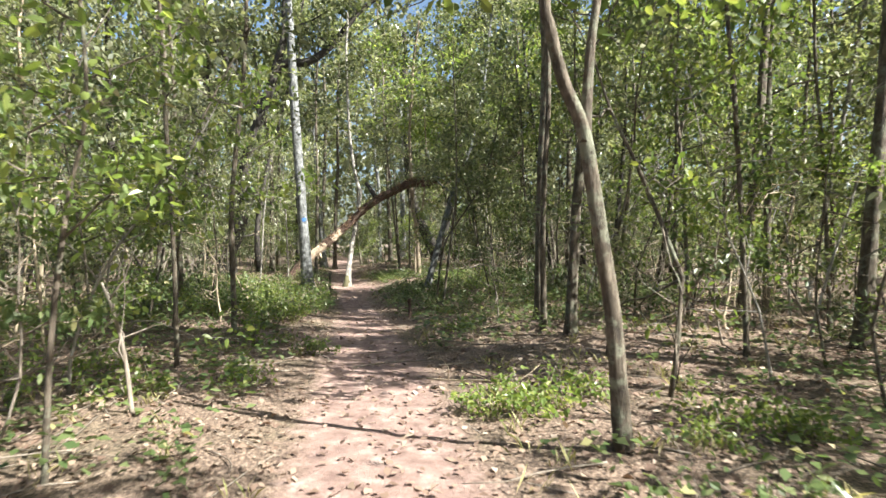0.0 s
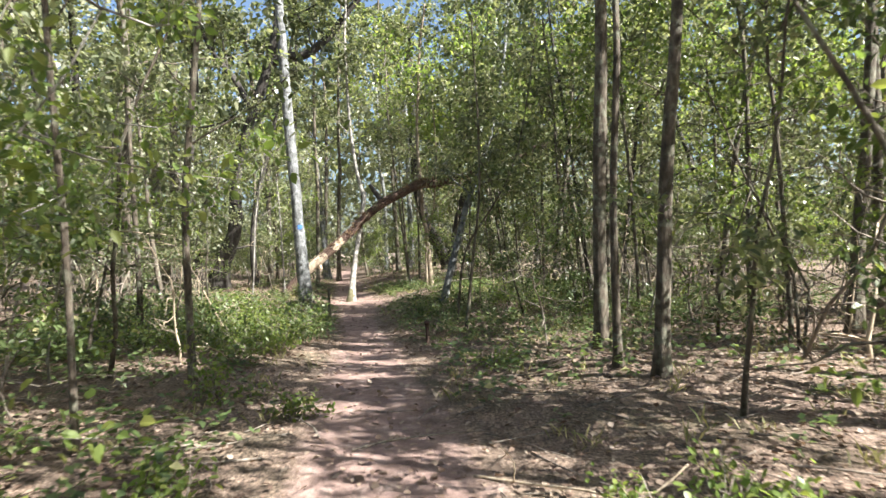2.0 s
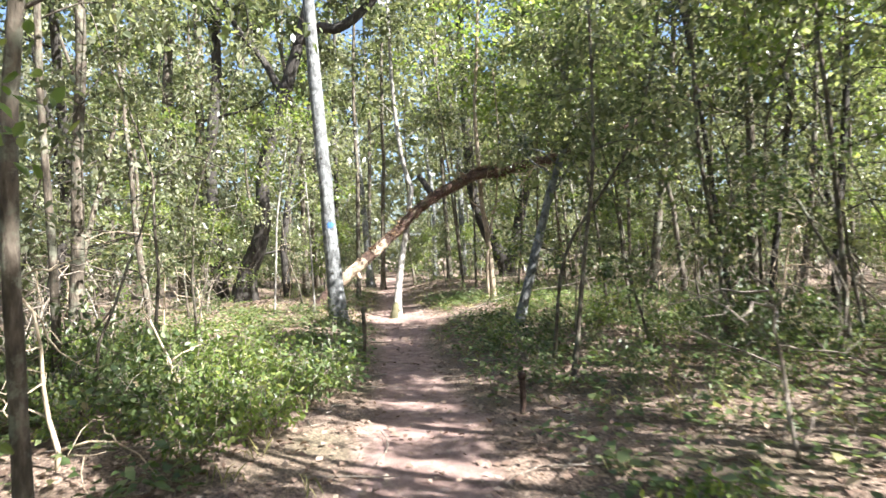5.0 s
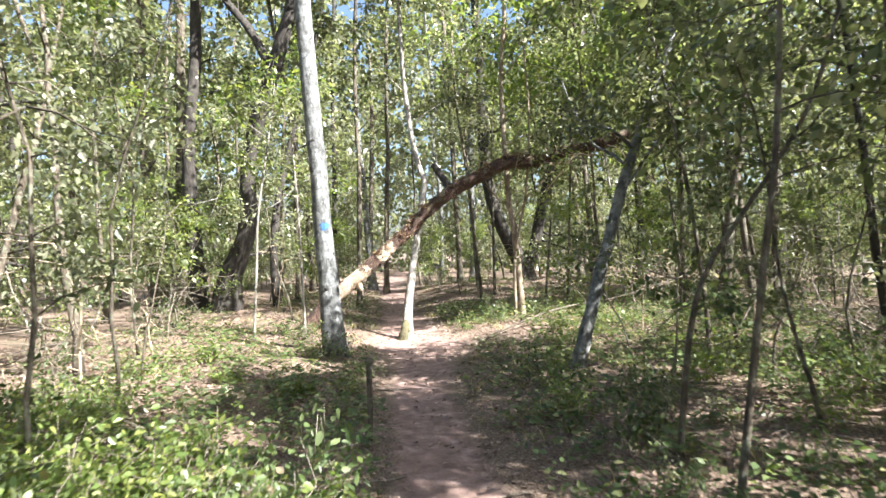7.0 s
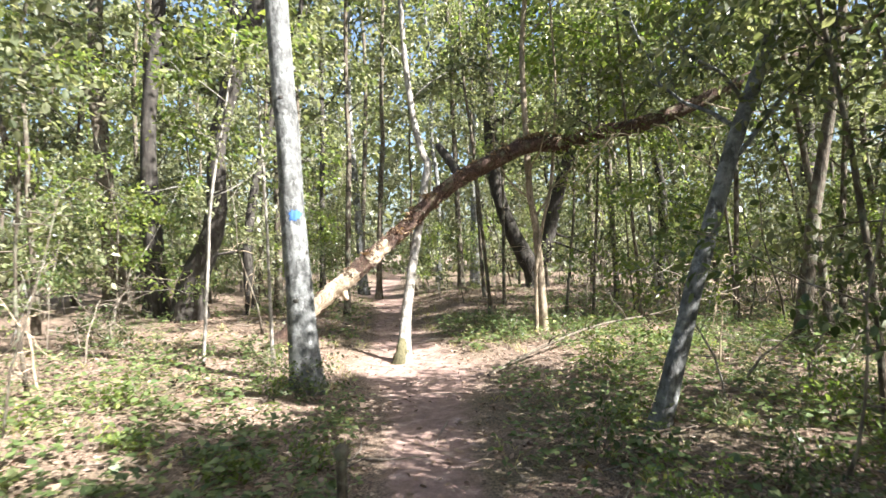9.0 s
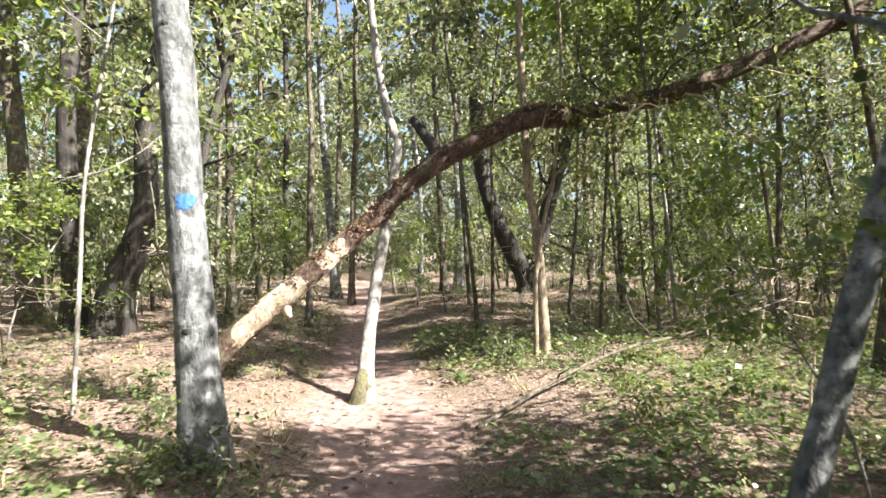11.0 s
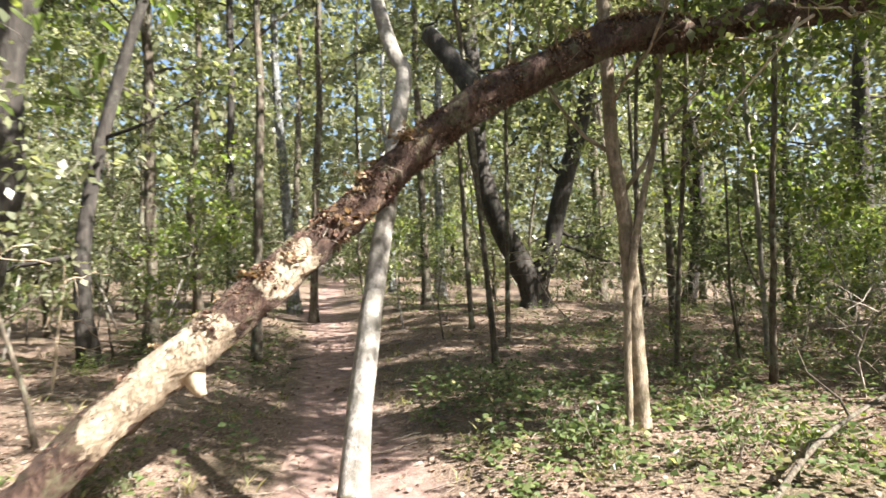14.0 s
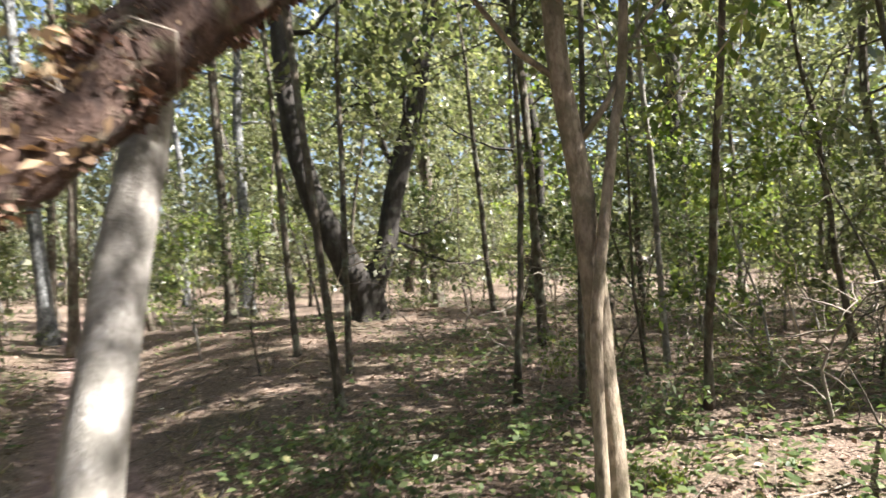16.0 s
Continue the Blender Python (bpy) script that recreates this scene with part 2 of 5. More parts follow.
# where the sun reaches the ground between the crowns: middle and half widths
LIT_FIRST = ((-0.5, 5.7, 1.3, 0.75), (-1.9, 5.9, 0.9, 0.7), (-1.3, 8.9, 0.6, 0.22), (-0.4, 7.6, 0.5, 0.2), (2.4, 9.4, 1.0, 0.5), (3.0, 10.2, 0.9, 0.4), (-1.6, 8.0, 0.7, 0.35), (-2.2, 11.4, 0.9, 0.3), (-0.9, 11.2, 0.5, 0.22), (-3.6, 10.7, 0.7, 0.4), (-1.2, 10.2, 0.6, 0.2))
LIT_MIDDLE = ((-1.7, 12.1, 0.7, 0.25), (-1.5, 13.0, 0.5, 0.25), (1.8, 13.9, 0.7, 0.4), (-3.1, 13.2, 0.9, 0.6), (-4.8, 14.6, 1.4, 1.1), (-5.5, 16.7, 1.2, 0.9), (-5.9, 19.6, 1.3, 1.0), (-4.2, 18.5, 0.7, 0.5), (-3.9, 21.4, 1.0, 0.45), (-5.4, 20.7, 1.2, 0.6), (-7.2, 21.0, 1.0, 0.6), (0.4, 22.0, 1.4, 0.55), (2.6, 20.5, 1.2, 0.7), (3.4, 12.4, 1.0, 0.5), (1.2, 17.0, 0.7, 0.3), (-0.6, 19.0, 0.5, 0.2))
LIT_LAST = ((-3.0, 22.3, 1.5, 0.65), (-0.9, 22.5, 0.9, 0.4), (-0.5, 23.5, 1.6, 0.6), (-2.8, 23.5, 0.8, 0.3), (-4.9, 23.3, 0.5, 0.28), (-1.2, 24.2, 0.5, 0.3), (0.8, 24.9, 1.5, 0.55), (-3.1, 28.4, 1.0, 0.35), (-1.2, 28.4, 0.9, 0.3), (-2.2, 31.6, 2.4, 1.0), (-3.4, 25.8, 0.6, 0.18), (-5.6, 23.1, 0.7, 0.3), (-3.8, 22.95, 0.45, 0.28), (2.2, 24.2, 0.9, 0.4))
LIT = LIT_FIRST + LIT_MIDDLE + LIT_LAST


def opens_to_sun(w):
    """True for places in the crowns that stand between the sun and a lit place."""
    gx, gy = w[:, 0] - w[:, 2] * to_sun.x / to_sun.z, w[:, 1] - w[:, 2] * to_sun.y / to_sun.z
    ragged = 0.4 * np.sin(4 * gx + 7 * gy) + 0.3 * np.sin(9 * gx - 13 * gy + 1)
    out = np.zeros(len(w), bool)
    for cx, cy, rx, ry in LIT:
        out |= ((gx - cx) / rx) ** 2 + ((gy - cy) / ry) ** 2 + ragged < 1
    return out


# ---- building blocks ----
def mesh_from(name, verts, faces, mats, smooth=True, face_mat=None):
    me = bpy.data.meshes.new(name)
    me.from_pydata(verts, [], faces)
    for m in mats:
        me.materials.append(m)
    if smooth:
        me.polygons.foreach_set("use_smooth", [True] * len(me.polygons))
    if face_mat is not None:
        me.polygons.foreach_set("material_index", face_mat)
    me.update()
    return me


def under(ob, parent):
    ob.parent = parent
    return ob


def spline(pts, n):
    """n points along a smooth curve through pts."""
    p = np.array(pts, float)
    if len(p) == 2:
        return p[0] + (p[1] - p[0]) * np.linspace(0, 1, n)[:, None]
    q = np.vstack((2 * p[0] - p[1], p, 2 * p[-1] - p[-2]))
    out = []
    for u in np.linspace(0, len(p) - 1, n):
        i = min(int(u), len(p) - 2)
        f = u - i
        a, b, c, d = q[i:i + 4]
        out.append(0.5 * (2 * b + (c - a) * f + (2 * a - 5 * b + 4 * c - d) * f * f + (3 * b - a - 3 * c + d) * f ** 3))
    return np.array(out)


class Tubes:
    """Collects tapered, uneven tubes for one mesh."""

    def __init__(self):
        self.v, self.f, self.n = [], [], 0

    def tube(self, pts, radii, sides=6, rough=0.0, seed=0, lump=5.0, flare=0.0):
        pts = np.asarray(pts, float)
        k = len(pts)
        tang = np.gradient(pts, axis=0)
        tang /= np.linalg.norm(tang, axis=1)[:, None] + 1e-9
        ref = np.where(np.abs(tang[:, 2:3]) > 0.8, np.array([[1.0, 0, 0]]), np.array([[0, 0, 1.0]]))
        ref = np.repeat(ref[:1], k, 0)
        u = np.cross(ref, tang)
        u /= np.linalg.norm(u, axis=1)[:, None] + 1e-9
        w = np.cross(tang, u)
        a = np.arange(sides) * 2 * np.pi / sides
        r = np.repeat(np.asarray(radii, float)[:, None], sides, 1)
        if rough:
            s = np.concatenate(([0], np.cumsum(np.linalg.norm(np.diff(pts, axis=0), axis=1))))[:, None]
            r = r * (1 + rough * (np.sin(2 * a + seed + s * lump * 0.31) * 0.5 + np.sin(3 * a - seed * 2 + s * lump) * 0.3 + np.sin(5 * a + seed * 3 - s * lump * 1.9) * 0.22 + np.sin(s * lump * 2.7 + seed + a) * 0.3))
        if flare:
            s0 = np.linspace(0, 1, k)[:, None] * np.linalg.norm(pts[-1] - pts[0])
            r = r * (1 + flare * np.exp(-s0 / (3.2 * radii[0] + 1e-6)) * (1 + 0.5 * np.sin(5 * a + seed)))
        ring = pts[:, None, :] + r[:, :, None] * (np.cos(a)[None, :, None] * u[:, None, :] + np.sin(a)[None, :, None] * w[:, None, :])
        self.v.extend(ring.reshape(-1, 3).tolist())
        b = self.n
        for i in range(k - 1):
            for j in range(sides):
                j2 = (j + 1) % sides
                self.f.append((b + i * sides + j, b + i * sides + j2, b + (i + 1) * sides + j2, b + (i + 1) * sides + j))
        self.f.append(tuple(b + (k - 1) * sides + j for j in range(sides)))
        self.f.append(tuple(b + j for j in reversed(range(sides))))
        self.n += k * sides
        return ring

    def mesh(self, name, *mats):
        return mesh_from(name, self.v, self.f, mats)


def leaf_mesh(name, mat_, pos, axis, size, rng, flat=0.5, width=0.3, oval=False):
    """One mesh of many slightly folded leaves: four-cornered, or oval in two halves along the midrib."""
    n = len(pos)
    axis = axis / (np.linalg.norm(axis, axis=1)[:, None] + 1e-9)
    up = rng.normal(size=(n, 3))
    up[:, 2] = np.abs(up[:, 2]) + flat * 2
    side = np.cross(axis, up)
    side /= np.linalg.norm(side, axis=1)[:, None] + 1e-9
    nor = np.cross(side, axis)
    s = np.asarray(size)[:, None] * np.ones((n, 1))
    w = s * width * rng.uniform(0.75, 1.25, (n, 1))
    fold = s * rng.uniform(-0.02, 0.14, (n, 1))
    droop = s * rng.uniform(0.0, 0.25, (n, 1)) * np.array([[0, 0, -1.0]])
    if oval:
        v = np.empty((n, 6, 3))
        v[:, 0] = pos
        v[:, 1] = pos + axis * s * 0.27 + side * w * 0.85 + nor * fold
        v[:, 2] = pos + axis * s * 0.66 + side * w * 0.8 + nor * fold + droop * 0.5
        v[:, 3] = pos + axis * s + droop
        v[:, 4] = pos + axis * s * 0.66 - side * w * 0.8 + nor * fold + droop * 0.5
        v[:, 5] = pos + axis * s * 0.27 - side * w * 0.85 + nor * fold
        corner = (np.arange(n)[:, None] * 6 + np.array((0, 1, 2, 3, 0, 3, 4, 5))[None, :]).ravel()
    else:
        v = np.empty((n, 4, 3))
        v[:, 0] = pos
        v[:, 1] = pos + axis * s * 0.48 + side * w + nor * fold
        v[:, 2] = pos + axis * s + droop
        v[:, 3] = pos + axis * s * 0.48 - side * w + nor * fold
        corner = np.arange(n * 4)
    me = bpy.data.meshes.new(name)
    me.vertices.add(v.shape[0] * v.shape[1])
    me.vertices.foreach_set("co", v.ravel())
    me.loops.add(len(corner))
    me.loops.foreach_set("vertex_index", corner)
    me.polygons.add(len(corner) // 4)
    me.polygons.foreach_set("loop_start", np.arange(len(corner) // 4) * 4)
    me.polygons.foreach_set("use_smooth", np.full(len(corner) // 4, not oval))
    me.materials.append(mat_)
    me.update(calc_edges=True)
    return me


def wander(start, way, length, n, rng, bend=0.25, lift=0.0):
    """A wobbling line of n points."""
    pts, d = [np.array(start, float)], np.array(way, float)
    d /= np.linalg.norm(d)
    for _ in range(n - 1):
        d = d + rng.normal(size=3) * bend / math.sqrt(n) + np.array((0, 0, lift / n))
        d /= np.linalg.norm(d)
        pts.append(pts[-1] + d * length / (n - 1))
    return np.array(pts)


def clear_of_trail(pos, origin, reach=0.95, top=2.7):
    """True for the leaves that hang outside the walked corridor."""
    w = pos + np.asarray(origin)
    d = np.abs(w[:, 0] - trail_x(w[:, 1]))
    return (d > reach) | (w[:, 2] > top) | (w[:, 1] > 24)


def limb_with_twigs(tb, start, way, length, r, rng, leaves, per_twig, spread, twigs=6, lift=0.5, sides=5, skip=0.3, apart=None):
    """Adds one limb and its twigs to tb (the twigs to a list of their own, if given), and the leaf places to leaves."""
    line = wander(start, way, length, 7, rng, 0.75, lift)
    tb.tube(line if sides > 4 else line[::2], np.linspace(r, r * 0.22, 7 if sides > 4 else 4), min(sides, 5) if sides > 4 else 3, 0.1 * (sides > 4), rng.uniform(0, 6))
    for k in range(twigs):
        u = skip + (1 - skip) * (k + rng.uniform(0, 1)) / twigs
        i = min(int(u * 6), 5)
        p = line[i] + (line[i + 1] - line[i]) * (u * 6 - i)
        d = (line[i + 1] - line[i]) / np.linalg.norm(line[i + 1] - line[i]) + rng.normal(size=3) * 0.8
        tl = length * rng.uniform(0.18, 0.4)
        t = wander(p, d, tl, 4, rng, 0.7, 0.15)
        own = tb
        if apart is not None:
            own = Tubes()
            apart.append(own)
        own.tube(t[::3] if sides < 5 else t, np.linspace(r * 0.28, r * 0.08, 2 if sides < 5 else 4) + 0.001, 3)
        m = int(per_twig * rng.uniform(0.5, 1.5))
        f = rng.uniform(0.15, 1.1, m)
        idx = np.clip((f * 3).astype(int), 0, 2)
        pos = t[idx] + (t[idx + 1] - t[idx]) * (f * 3 - idx)[:, None] + rng.normal(size=(m, 3)) * spread * np.array((1, 1, 0.6))
        ax = rng.normal(size=(m, 3)) + (t[-1] - t[0]) / (tl + 1e-6) * 0.7 + np.array((0, 0, -0.25))
        leaves.append((pos, ax))


def limb_part(name, tb, apart, mat_, parent, label=""):
    """A limb as a part of its tree, with each of its twigs under it."""
    limb = under(new(name, tb.mesh(name, mat_)), parent)
    if label:
        tagged(limb, label)
    for tw in apart:
        under(new("twig", tw.mesh("twig", mat_)), limb)
    return limb


def crown_mesh(name, mat_, leaves, size, rng, origin=None, width=0.3, high=0.45, oval=False):
    pos, ax = np.vstack([p for p, _ in leaves]), np.vstack([a for _, a in leaves])
    if origin is not None:
        ok = clear_of_trail(pos, origin) & ~(opens_to_sun(pos + np.asarray(origin)) & (pos[:, 2] > 1.5))
        pos, ax = pos[ok], ax[ok]
    size = size * (1 + high * np.clip((pos[:, 2] - 4.5) / 5, 0, 1))
    return leaf_mesh(name, mat_, pos, ax, size * rng.uniform(0.65, 1.35, len(pos)), rng, width=width, oval=oval)


# ---- ground ----
def build_ground():
    xs = np.concatenate((np.array((-600, -250, -120, -70, -45)), np.arange(-30, -9, 1.0), np.arange(-9, 7, 0.14), np.arange(7, 31, 1.0), np.array((45, 70, 120, 250, 600))))
    ys = np.concatenate((np.array((-600, -200, -80, -40)), np.arange(-25, 1, 1.5), np.arange(1, 36, 0.14), np.arange(36, 70, 1.0), np.array((80, 120, 250, 600))))
    gx, gy = np.meshgrid(xs, ys)
    gz = ground_z(gx, gy)
    near = (gx > -9) & (gx < 7) & (gy > 1) & (gy < 36)
    rng = np.random.default_rng(5)
    gz = gz + near * rng.normal(size=gx.shape) * 0.006
    v = np.stack((gx, gy, gz), -1).reshape(-1, 3)
    nx, ny = len(xs), len(ys)
    i = np.arange(ny - 1)[:, None] * nx + np.arange(nx - 1)[None, :]
    f = np.stack((i, i + 1, i + nx + 1, i + nx), -1).reshape(-1, 4)
    me = mesh_from("ground", v.tolist(), f.tolist(), [GROUND])
    off, _ = trail_off(v[:, 0], v[:, 1])
    worn = np.clip(1.45 - off, 0, 1) * 0.75
    worn = np.maximum(worn, 0.55 * np.exp(-(((v[:, 0] + 2.9) / 1.7) ** 2 + ((v[:, 1] - 21.6) / 1.0) ** 2)))
    worn = np.maximum(worn, 0.42 * np.exp(-(((v[:, 0] - 2.2) / 1.2) ** 2 + ((v[:, 1] - 8.2) / 1.4) ** 2)))
    at = me.attributes.new("worn", "FLOAT", "POINT")
    at.data.foreach_set("value", worn)
    return tagged(new("ground", me), "brown leaf-littered forest floor with a worn dirt trail", "ground", kind="structure")


build_ground()


# ---- trees with a place of their own ----
def placed_tree(name, label, line, diam, bark_, height, leaf_mat, limbs=7, crown_from=0.4, reach=2.2, per_twig=26, leaf_size=0.11, seed=1, sides=14, rough=0.1, flare=0.6, group="", cat="tree", thin=0.35, twigs=7, spread=0.17, split=False):
    """A tree whose trunk follows the line (metres in the world), grown on to its height."""
    rng = np.random.default_rng(seed)
    line = [np.array(p, float) for p in line]
    root = line[0].copy()
    root[2] = float(ground_z(root[0], root[1]))
    line[0][2] = root[2] - 0.12
    d = line[-1] - line[-2]
    d = d / np.linalg.norm(d)
    while line[-1][2] < height:
        d = d * 0.7 + np.array((0, 0, 0.3)) + rng.normal(size=3) * 0.06
        d /= np.linalg.norm(d)
        line.append(line[-1] + d * min(1.3, max(0.35, height - line[-1][2])))
    pts = spline([p - root for p in line], 44)
    tree = tagged(new(name), label, cat, group)
    tree.location = root
    tb = Tubes()
    radii = diam / 2 * (1 - (1 - thin) * np.linspace(0, 1, 44) ** 1.1)
    tb.tube(pts, radii, sides, rough, rng.uniform(0, 6), 4.0, flare)
    under(new("trunk", tb.mesh("trunk", bark_)), tree)
    leaves = []
    for k in range(limbs):
        u = crown_from + (0.97 - crown_from) * (k + rng.uniform(0.1, 0.9)) / limbs
        p = pts[int(u * 43)]
        a = k * 2.4 + rng.uniform(-0.5, 0.5)
        ln = reach * (1.15 - 0.6 * u) * rng.uniform(0.75, 1.2)
        lb, apart = Tubes(), []
        limb_with_twigs(lb, p, (math.cos(a), math.sin(a), 0.55), ln, max(0.008, diam * 0.2 * (1.1 - u)), rng, leaves, per_twig * (0.75 if root[1] < 21 else 1), spread, twigs, 0.4, apart=apart if split or not group else None)
        limb_part("limb", lb, apart, bark_, tree)
    if leaves:
        me = crown_mesh("crown", leaf_mat, leaves, leaf_size, rng, root, oval=root[1] < 21)
        under(new("crown", me), tree)
    return tree, pts


# the pale grey tree with a blue trail blaze
def blazed_tree():
    line = ((-3.97, 19.65, 0.0), (-4.045, 19.65, 0.92), (-4.12, 19.65, 1.88), (-4.165, 19.65, 2.7), (-4.29, 19.65, 4.3), (-4.40, 19.65, 6.3), (-4.5, 19.65, 8.0))
    tree, pts = placed_tree("blazed_tree", "pale grey lichened trunk marked with a blue paint blaze", line, 0.31, BARK_GREY, 12.5, LEAF_OAK, 8, 0.62, 3.2, 34, 0.12, 11, 40, 0.07, 0.35)
    # the blaze lies on the bark where it faces the trail
    c = np.array((-4.118, 19.65, 1.87)) - np.array(tree.location)
    i = int(np.argmin(np.abs(pts[:, 2] - c[2])))
    trunk = next(o for o in tree.children if o.name.startswith("trunk")).data
    ring = np.empty(len(trunk.vertices) * 3)
    trunk.vertices.foreach_get("co", ring)
    ring = ring.reshape(-1, 3)[:44 * 40].reshape(44, 40, 3)
    rng = np.random.default_rng(4)
    way = np.array((0.46, -0.89, 0))
    way /= np.linalg.norm(way)
    side = np.array((-way[1], way[0], 0))
    verts, faces = [], []
    n, rings = 40, (0.0, 0.3, 0.5, 0.68, 0.84, 1.0)
    for r in rings:
        for k in range(n):
            a = k * 2 * math.pi / n
            jag = 1 + 0.2 * math.sin(2 * a + 1.2) + 0.12 * math.sin(3 * a + 1) + 0.13 * math.sin(7 * a) + 0.08 * math.sin(13 * a)
            u, h = 0.105 * r * jag * math.cos(a), 0.098 * r * jag * math.sin(a)
            z = c[2] + h
            f = float(np.interp(z, pts[:, 2], np.arange(44)))
            lo, hi = int(f), min(int(f) + 1, 43)
            loop = ring[lo] + (ring[hi] - ring[lo]) * (f - lo)
            mid = loop.mean(0)
            want = way * 0.15 + side * u
            rel = loop - mid
            ang = np.arctan2(rel[:, 1], rel[:, 0])
            best = np.abs((ang - math.atan2(want[1], want[0]) + math.pi) % (2 * math.pi) - math.pi)
            j, j2 = np.argsort(best)[:2]
            wj = best[j2] / (best[j] + best[j2] + 1e-9)
            p = loop[j] * wj + loop[j2] * (1 - wj)
            out = p - mid
            out[2] = 0
            p = p + out / np.linalg.norm(out) * 0.005
            verts.append((p[0], p[1], z))
    for q in range(len(rings) - 1):
        for k in range(n):
            k2 = (k + 1) % n
            faces.append((q * n + k, q * n + k2, (q + 1) * n + k2, (q + 1) * n + k))
    me = mesh_from("blaze", verts, faces, [PAINT])
    thick = me.attributes.new("coat", "FLOAT", "POINT")
    thick.data.foreach_set("value", np.repeat(1 - np.array(rings), n))
    tagged(under(new("blaze", me), tree), "worn blue paint blaze")
    # dark knots where branches have been shed
    for k, (z, turn, r) in enumerate(((1.42, 0.75, 0.018), (1.1, -0.6, 0.022), (3.3, -0.3, 0.02))):
        loop = ring[int(np.argmin(np.abs(pts[:, 2] - z)))]
        mid = loop.mean(0)
        face = way * math.cos(turn) + side * math.sin(turn)
        p = loop[int(np.argmax((loop - mid) @ face))]
        kb = Tubes()
        kb.tube(spline((p - face * 0.02, p, p + face * 0.006), 5), np.array((1.6, 1.5, 1.3, 1.0, 0.4)) * r, 11, 0.3, k, 30)
        under(new("knot", kb.mesh("knot", BARK_DARK)), tree)
    return tree


blazed_tree()

# the slim pale tree that the fallen trunk leans on
mid_tree, _ = placed_tree("slim_tree", "slim crooked pale-barked tree with a mossy foot", ((-3.3, 22.25, -0.2), (-3.27, 22.56, 0.53), (-3.2, 22.98, 1.4), (-3.13, 23.23, 1.95), (-3.08, 23.45, 2.52), (-3.03, 23.6, 2.95), (-3.12, 23.66, 3.15), (-3.29, 23.8, 3.78), (-3.47, 23.93, 5.1), (-3.55, 24.0, 6.7)),
                          0.165, BARK_PALE, 9.0, LEAF_OAK, 7, 0.6, 2.3, 30, 0.11, 12, 18, 0.09, 0.9)

_tb = Tubes()
_tb.tube(spline([np.array(p) - np.array(mid_tree.location) for p in ((-3.36, 22.16, -0.3), (-3.33, 22.22, -0.14), (-3.3, 22.3, 0.0), (-3.285, 22.38, 0.13))], 12), np.linspace(0.135, 0.08, 12), 16, 0.22, 1.0, 14)
tagged(under(new("moss", _tb.mesh("moss", MOSS)), mid_tree), "green-brown moss round the foot")


def twin_stem_tree():
    line = ((-1.07, 24.1, -0.05), (-1.085, 24.1, 0.5), (-1.12, 24.1, 1.0), (-1.14, 24.1, 1.35), (-1.175, 24.1, 1.65), (-1.19, 24.1, 1.9), (-1.29, 24.1, 2.48), (-1.33, 24.1, 3.3), (-1.4, 24.1, 5.0))
    tree, pts = placed_tree("twin_stem_tree", "tan-barked tree of two fused stems that part at head height", line, 0.165, BARK_TAN, 8.5, LEAF_OAK, 11, 0.42, 2.3, 32, 0.09, 13, 18, 0.1, 0.4)
    tb = Tubes()
    root = np.array(tree.location)
    second = spline([np.array(p) - root for p in ((-1.2, 24.0, -0.1), (-1.2, 23.99, 0.35), (-1.205, 23.99, 1.0), (-1.175, 23.99, 1.35), (-1.12, 23.99, 1.7), (-1.04, 24.02, 2.1), (-0.93, 24.06, 2.6), (-0.82, 24.15, 4.2), (-0.9, 24.2, 6.0))], 36)
    tb.tube(second, np.linspace(0.037, 0.02, 36), 12, 0.1, 2.0, 4.0, 0.3)
    tagged(under(new("second_stem", tb.mesh("second_stem", BARK_TAN)), tree), "thinner stem fused to the main one")
    return tree


twin_stem_tree()


